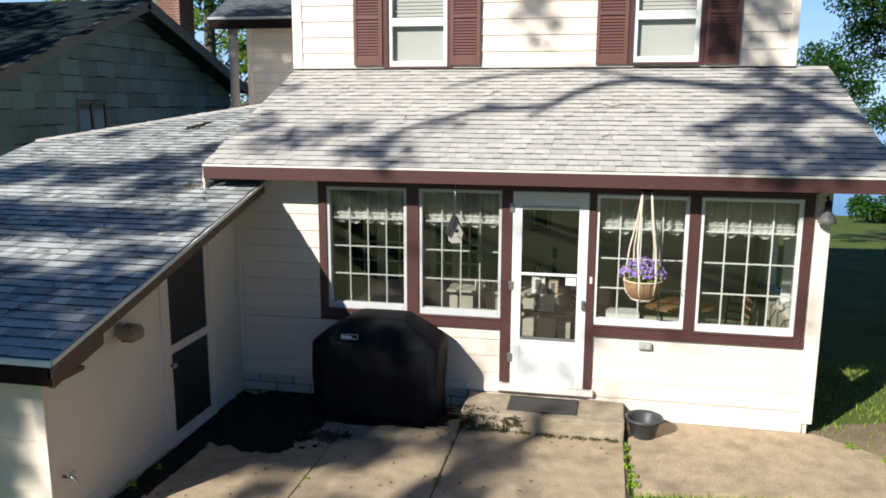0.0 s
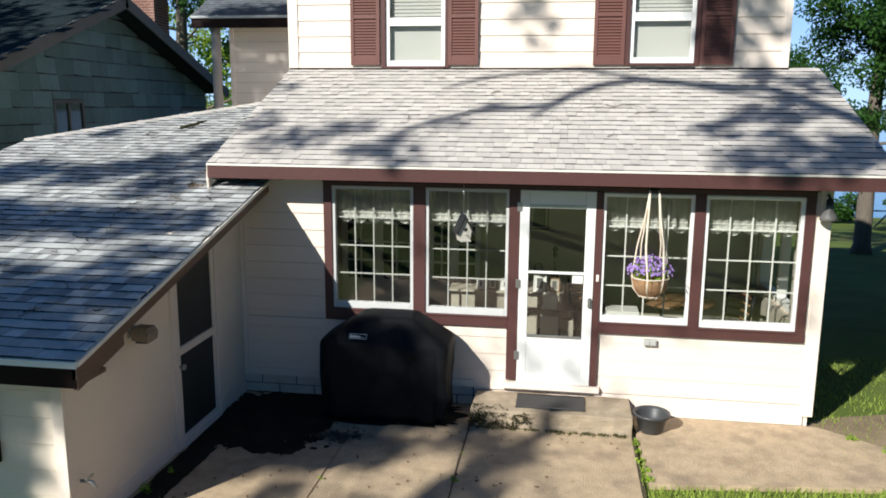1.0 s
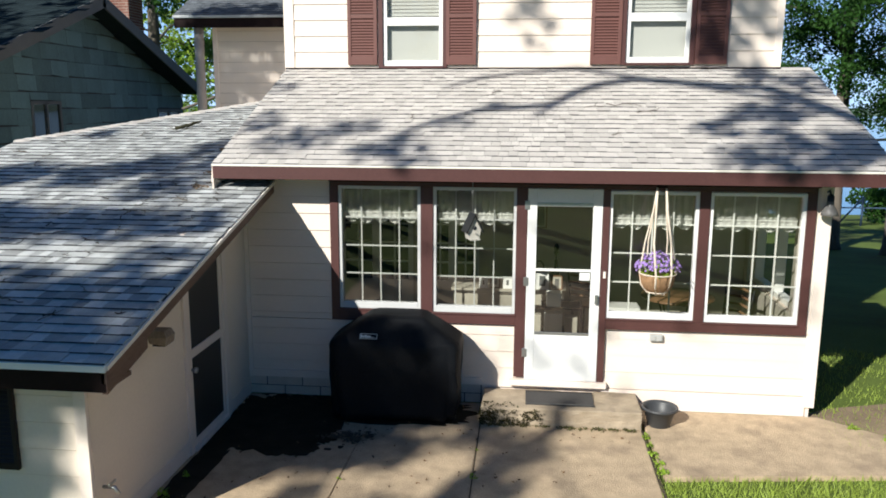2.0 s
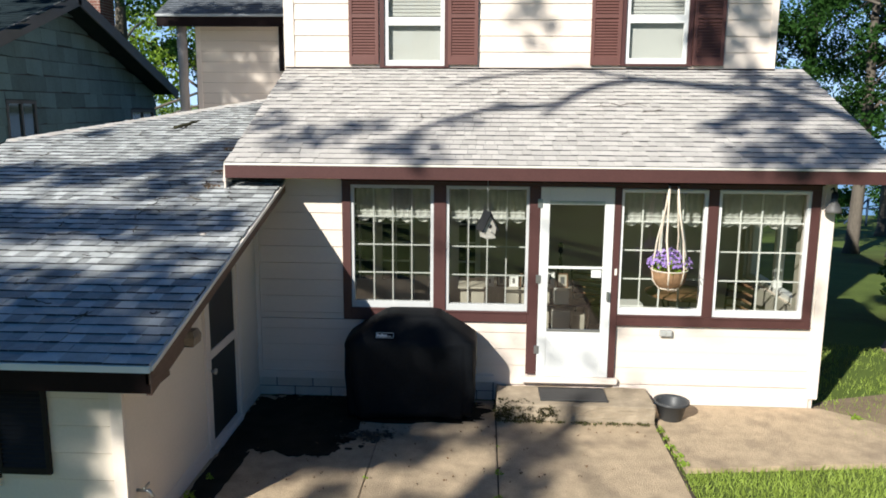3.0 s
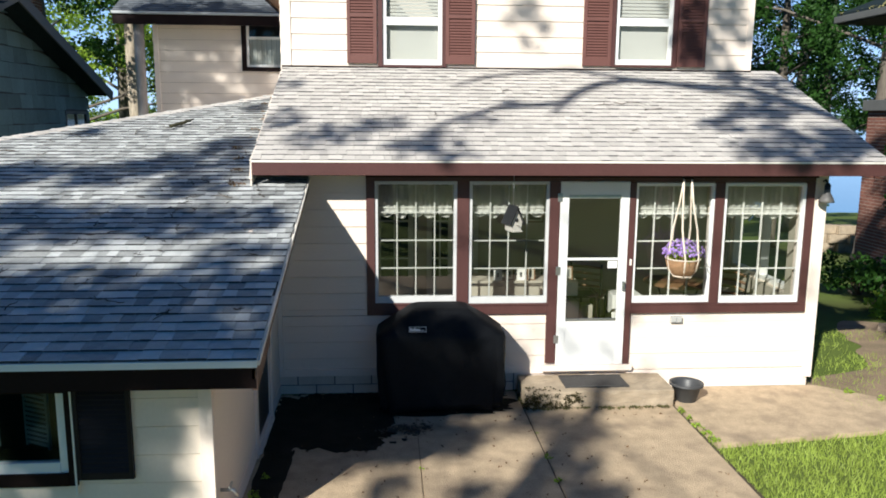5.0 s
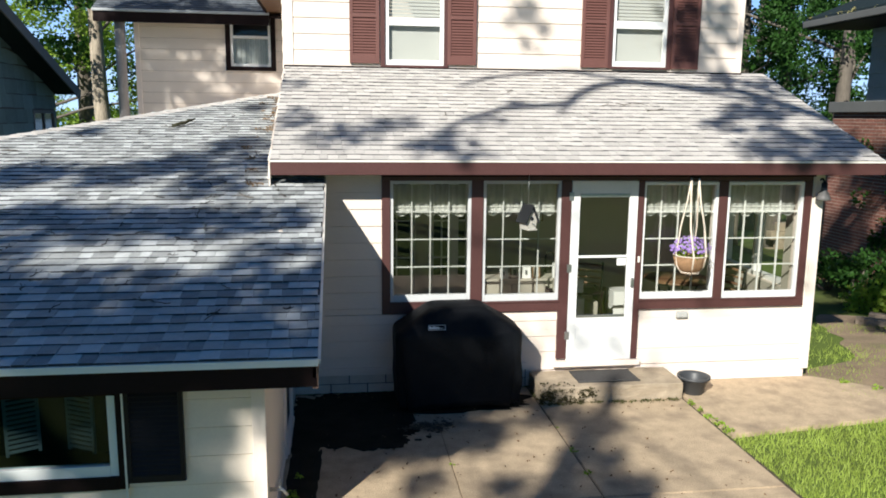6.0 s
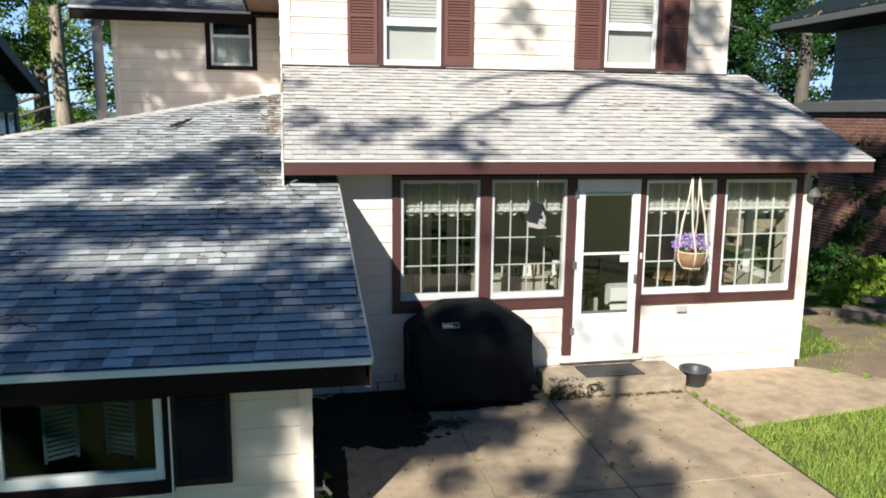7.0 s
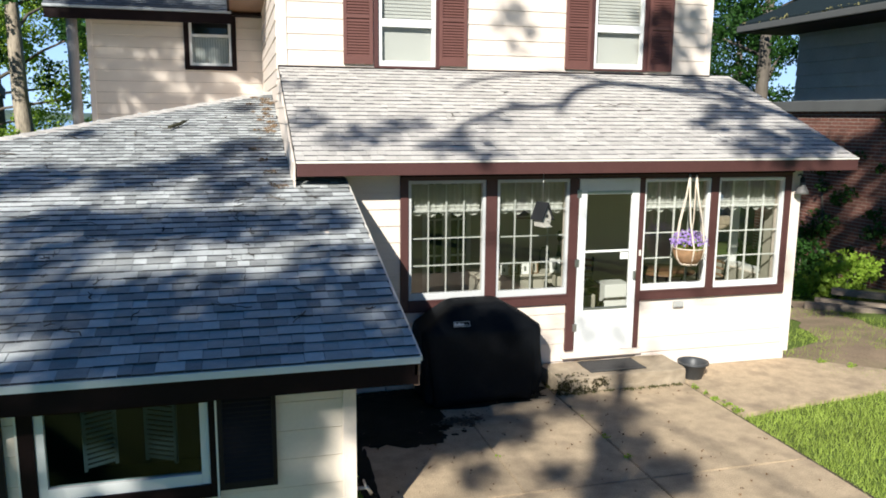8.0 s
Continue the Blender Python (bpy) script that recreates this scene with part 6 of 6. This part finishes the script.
def brick_mass(parent, wall_name, m, w, h, holes=(), bl=0.215, bh=0.075, mat=M_BRICK, seed=0):
    """Brickwork with recessed joints; m carries (along, out, up) to the world."""
    core = boxes((0, w, -0.15, -0.006, 0, h))
    core.transform(m)
    ob = part(wall_name, core, M_MORTAR, parent)
    r = random.Random(seed)
    verts, faces = [], []
    for row in range(int(h / bh)):
        x = -(row % 2) * bl / 2
        while x < w:
            a, b = max(x, 0), min(x + bl - 0.016, w)
            if b - a > 0.02:
                k = len(verts)
                o = r.uniform(0, 0.004)
                z = row * bh
                verts += [m @ Vector(p) for p in ((a, o, z), (b, o, z), (b, o, z + bh - 0.015), (a, o, z + bh - 0.015), (a, -0.008, z), (b, -0.008, z), (b, -0.008, z + bh - 0.015), (a, -0.008, z + bh - 0.015))]
                faces += [tuple(k + i for i in f) for f in ((0, 1, 2, 3), (0, 4, 5, 1), (1, 5, 6, 2), (2, 6, 7, 3), (3, 7, 4, 0))]
            x += bl
    part_data("brickwork", verts, [tuple(f) for f in faces], mat, ob, kind="stuff")
    return ob


chim = thing("chimney", (-11.3, 13.4, 3.5), "red brick chimney above the dark roof", "chimney")
for m, w in ((axes((-10.95, 13.0, 3.6), (0, 1, 0), (1, 0, 0)), 0.80), (axes((-11.65, 13.0, 3.6), (1, 0, 0), (0, -1, 0)), 0.70)):
    brick_mass(chim, "stack", m, w, 3.2, seed=3)

right_house = thing("house", (12, 5, -1), "two-storey house of red brick with grey lapped siding above", "house")
XR = 8.95
brick_mass(right_house, "wall", axes((XR, 8.7, -1.3), (0, -1, 0), (-1, 0, 0)), 10.0, 4.5, seed=5)
part("wall", boxes((XR + 0.15, 18, -1.3, 8.7, -1.3, 3.2)), M_MORTAR, right_house)
part("ledge", boxes((XR - 0.12, XR + 0.1, -1.3, 8.75, 3.18, 3.42), bevel=0.02), M_GREYTRIM, right_house, "grey sloping ledge board")
up_wall = part("wall", boxes((XR - 0.02, 18, -1.3, 7.55, 3.4, 5.6)), M_GREYSIDING, right_house)
siding(up_wall, axes((XR - 0.03, 0, 0), (0, 1, 0), (-1, 0, 0)), -1.3, 7.55, 3.42, 5.5, 0.29, [], M_GREYSIDING, lap=0.03)
part("soffit", boxes((7.62, XR, -1.5, 7.98, 4.95, 5.0)), M_DARKBROWN, right_house)
part("gutter", boxes((7.55, 7.66, -1.5, 8.02, 4.97, 5.11), bevel=0.02), M_GREYTRIM, right_house, "grey metal gutter with leaf litter")
bm = ring_solid([[(7.6, y, 5.08), (13, y, 7.2), (13, y, 7.3), (7.6, y, 5.16)] for y in (-1.5, 8.0)], smooth=False)
part("roof", bm, M_DARKROOF, right_house, "mossy dark shingle roof")

M_GUTTERLITTER = material("mossy_litter", (0.17, 0.16, 0.07), 0.95, vary=0.5, scale=8, bump=0, island=0.9)
ri = random.Random(83)
crown_part(right_house, [(7.64 + 0.12 * ri.random(), ri.uniform(-1.0, 7.9), 5.13 + 0.03 * ri.random(), ri.uniform(0.04, 0.14)) for _ in range(110)], 0.05, 4, 84, M_GUTTERLITTER, 0.4).name = "gutter_litter"

# climbing ivy on the brick
ivy = thing("ivy", (8.8, 6.4, -0.5), "climbing ivy with green leaves on the brick wall", "ivy")
ri = random.Random(81)
crown_part(ivy, [(8.86, ri.gauss(6.4, 0.5), ri.uniform(-0.3, 2.6), ri.uniform(0.12, 0.3)) for _ in range(26)] + [(8.86, ri.gauss(4.6, 0.6), ri.uniform(0, 3.0), ri.uniform(0.1, 0.25)) for _ in range(18)], 0.10, 8, 82, M_LEAF)
part("stem", tube([(8.9, 6.5, -0.6), (8.9, 6.3, 0.8), (8.9, 6.5, 2.4)], 0.02), M_BARK, ivy)


def timber(at, length, turn, tilt=0):
    o = solid("landscape_timber", boxes((-length / 2, length / 2, -0.07, 0.07, 0, 0.12), bevel=0.018), M_OLDWOOD, "weathered grey landscape timber lying in the grass", "timber", "timbers in the side yard")
    o.matrix_basis = pose(*at, 0, tilt, turn)


for at, l, t in (((6.9, 2.9, -0.30), 1.5, -40), ((6.5, 2.6, -0.28), 1.6, -38), ((7.3, 3.1, -0.18), 1.3, -44)):
    timber(at, l, t)

# retaining wall, path and railing towards the lake
ret = thing("retaining_wall", (13.2, 16.5, -1.5), "low tan stone block retaining wall beyond the side yard", "wall")
rb = random.Random(91)
for row in range(4):
    for k in range(9):
        x = 12.4 + 0.62 * k + 0.31 * (row % 2)
        y = 16.6 - 0.25 * (k * 0.62)
        part("stone_block", boxes((x, x + 0.6, y, y + 0.35, -1.75 + 0.3 * row, -1.46 + 0.3 * row), bevel=0.02), M_STEP, ret)
rail = thing("stair_railing", (20, 42, -4), "dark blue-grey metal stair railing at the lake bank", "railing")
M_RAIL = material("blue_grey_metal", (0.05, 0.08, 0.14), 0.5, vary=0.1, bump=0)
for x in (18.3, 20.9):
    part("post", tube([(x, 36, -3.2), (x, 36, -1.6)], 0.06), M_RAIL, rail)
    part("brace", tube([(x, 36, -1.65), (x - 1.2, 36, -3.1)], 0.05), M_RAIL, rail)
part("top_rail", tube([(16.8, 36, -2.2), (22, 36, -2.2)], 0.04), M_RAIL, rail)

# ---- bare earth path, grass, weeds, twigs ----
def build_path():
    verts, faces = [], []
    n = 40
    for k in range(n + 1):
        u = k / n
        x, y = 3.25 + 3.6 * u + 0.5 * math.sin(u * 5), -0.4 + 4.2 * u
        half = 0.5 + 0.25 * noise.noise(Vector((u * 6, 1, 0)))
        for s in (-1, -0.5, 0, 0.5, 1):
            px, py = x + s * half * 0.9, y - s * half * 0.6
            verts.append((px, py, ground_height(px, py) + (0.0 if abs(s) == 1 else 0.016) - 0.012))
    for k in range(n):
        for i in range(4):
            a = 5 * k + i
            faces.append((a, a + 1, a + 6, a + 5))
    return tagged(part_data("pavement", verts, faces, M_SOIL, None, "worn bare earth path beside the house", "structure"), category="path")


build_path()

def blades(name, spots, count, height, seed, label):
    r = np.random.default_rng(seed)
    vs, fs = [], []
    for x0, x1, y0, y1, share in spots:
        n = int(count * share)
        x, y = r.uniform(x0, x1, n), r.uniform(y0, y1, n)
        for a, b in zip(x, y):
            if (1.2 < a and b > -1.56 + 0.13 * max(0, a - 1.2) and b < -0.02 and a < 3.3 and not (a > 3.0 and b > -0.75 - 0.0)) or (a < 1.17):
                continue
            if a > 3.0 and b > -0.7 and noise.noise(Vector((a * 1.3, b * 1.3, 5))) + 0.25 < abs(r.normal(0, 0.4)):
                continue
            h = height * r.uniform(0.4, 1.1)
            t = r.uniform(0, math.pi)
            dx, dy = 0.006 * math.cos(t), 0.006 * math.sin(t)
            lx, ly = r.normal(0, 0.35, 2) * h
            g = ground_height(a, b) - 0.03
            k = len(vs)
            vs += [(a - dx, b - dy, g), (a + dx, b + dy, g), (a + lx, b + ly, g + h)]
            fs.append((k, k + 1, k + 2))
    tagged(part_data(name, vs, fs, M_GRASS, None, label, "stuff"), category="grass")


blades("lawn_grass", ((1.17, 6.0, -4.2, -1.2, 0.7), (3.0, 7.0, -1.4, 3.5, 0.3)), 42000, 0.085, 91, "short bright green lawn grass beside the patio")


def weed(x, y, size, seed, z=0.0):
    w = thing("weed", (x, y, z), "small green weed growing in the patio joint", "weed", "weeds in the patio joints")
    crown_part(w, [(x, y, z + size * 0.35, size * 0.6), (x + size * 0.5, y - size * 0.3, z + size * 0.25, size * 0.4)], 0.028, 8, seed, M_LEAFBRIGHT)


for k, (x, y, s) in enumerate(((1.18, -0.75, 0.07), (1.19, -0.95, 0.06), (1.19, -1.12, 0.07), (1.2, -1.3, 0.08), (1.2, -1.48, 0.09), (-0.43, -1.75, 0.05), (-0.43, -2.2, 0.06), (-0.43, -1.2, 0.03), (-2.93, -2.35, 0.09), (-2.9, -2.0, 0.06), (3.25, -0.3, 0.08), (3.5, -0.55, 0.09), (-1.57, -1.9, 0.03))):
    weed(x, y, s, 100 + k)


def twig(p, length, turn, slope_m, seed, mat=M_BARK, thick=0.006):
    r = random.Random(seed)
    pts = [Vector((length * (k / 4 - 0.5), 0.25 * length * r.uniform(-0.5, 0.5), thick + 0.012 * r.random())) for k in range(5)]
    bm = tube(pts, [thick, thick, thick * 0.9, thick * 0.7, thick * 0.4], 5)
    if r.random() < 0.7:
        bm = join(bm, tube([pts[2], pts[2] + Vector((length * 0.2, length * r.uniform(-0.25, 0.25), 0.02))], thick * 0.6, 5))
    rot = Matrix.Rotation(radians(turn), 4, 'Z')
    bm.transform(Matrix.Translation(p) @ slope_m @ rot)
    solid("twig", bm, mat, "thin dry twig lying on the roof shingles", "twig", "twigs on the roofs")


SLOPE_S = Matrix.Rotation(math.atan(PITCH_S), 4, 'X')
SLOPE_P = Matrix.Rotation(math.atan(PITCH_P), 4, 'X')
rt = random.Random(7)
for k in range(46):
    x, y = rt.uniform(-6.2, -3.3), rt.uniform(-3.2, 2.4)
    if y > 1.1 and x < -6.40 + (y - 1.20) * 1.236 + 0.2:
        continue
    twig(slope_point(x, y, 0.016), rt.uniform(0.06, 0.22), rt.uniform(0, 180), SLOPE_S, 200 + k, thick=rt.uniform(0.003, 0.006))
for k, (x, y, l, t) in enumerate(((0.72, 1.0, 0.25, 10), (1.05, 1.05, 0.4, -8), (1.3, 0.9, 0.3, 20), (-0.4, 1.4, 0.15, 60), (0.9, 0.3, 0.12, 30), (-1.3, 0.7, 0.1, 80), (2.2, 0.9, 0.12, 40))):
    twig(Vector((x, y, 2.575 + PITCH_P * (y + 0.383) + 0.016)), l, t, SLOPE_P, 260 + k, thick=0.005)
M_TWIG = material("dark_dead_twig", (0.045, 0.036, 0.027), 0.95, vary=0.4, scale=14, bump=0.5)
for k in range(46):
    x, y = rt.uniform(-5.6, -2.8), rt.uniform(-3.2, -0.2)
    if k % 4 == 0:
        x, y = rt.uniform(-3.9, -2.8), rt.uniform(-1.2, -0.15)
    twig(slope_point(x, y, 0.016), rt.uniform(0.05, 0.14), rt.uniform(0, 180), SLOPE_S, 400 + k, M_TWIG, rt.uniform(0.003, 0.0055))
M_DARKBARK = material("mossy_dark_bark", (0.05, 0.048, 0.025), 0.95, vary=0.5, scale=14, bump=0.8)
# a chunk of bark high on the low roof, leaf litter in the valley
twig(slope_point(-4.42, 1.84, 0.02), 0.40, 62, SLOPE_S, 301, M_DARKBARK, 0.024)
litter = thing("roof_litter", (-3.25, 0.2, 2.5), "brown leaf litter gathered in the roof valley", "leaf litter", kind="stuff")
rl = random.Random(9)
M_DEADLEAF = material("dead_leaves", (0.22, 0.15, 0.085), 0.9, vary=0.4, scale=6, bump=0, island=0.8)
crown_part(litter, [(-3.28 - abs(rl.gauss(0, 0.12)), y, slope_point(-3.3, y)[2] + 0.022, rl.uniform(0.03, 0.11)) for y in [rl.uniform(1.6, 3.5) for _ in range(26)] + [-0.35, -0.3, 0.1, 0.5, 0.9, 1.3]], 0.026, 4, 302, M_DEADLEAF, 0.25)

# ---- roof shingles, last ----
shingles(porch_roof, MP, 24, 0.1178, lambda v: -3.19, lambda v: 3.44, range(0, 9), random.Random(11))
hip_x = lambda y: -6.40 if y < 1.20 else -6.40 + (y - 1.20) * 3.19 / 2.58
shingles(shed_roof, MS, 68, 0.1185, lambda v: hip_x(v / K_S - 3.48), lambda v: -2.665 if v / K_S - 3.48 < -0.14 else -3.215, range(0, 16), random.Random(12), thick=0.013, mats=(M_COOLSHADE, M_COOLSHADES))
shingles(wing_roof, MW, 28, 0.12, lambda v: -6.86, lambda v: -3.75, range(0), random.Random(13), mats=(M_WINGSHADE, M_WINGSHADE))
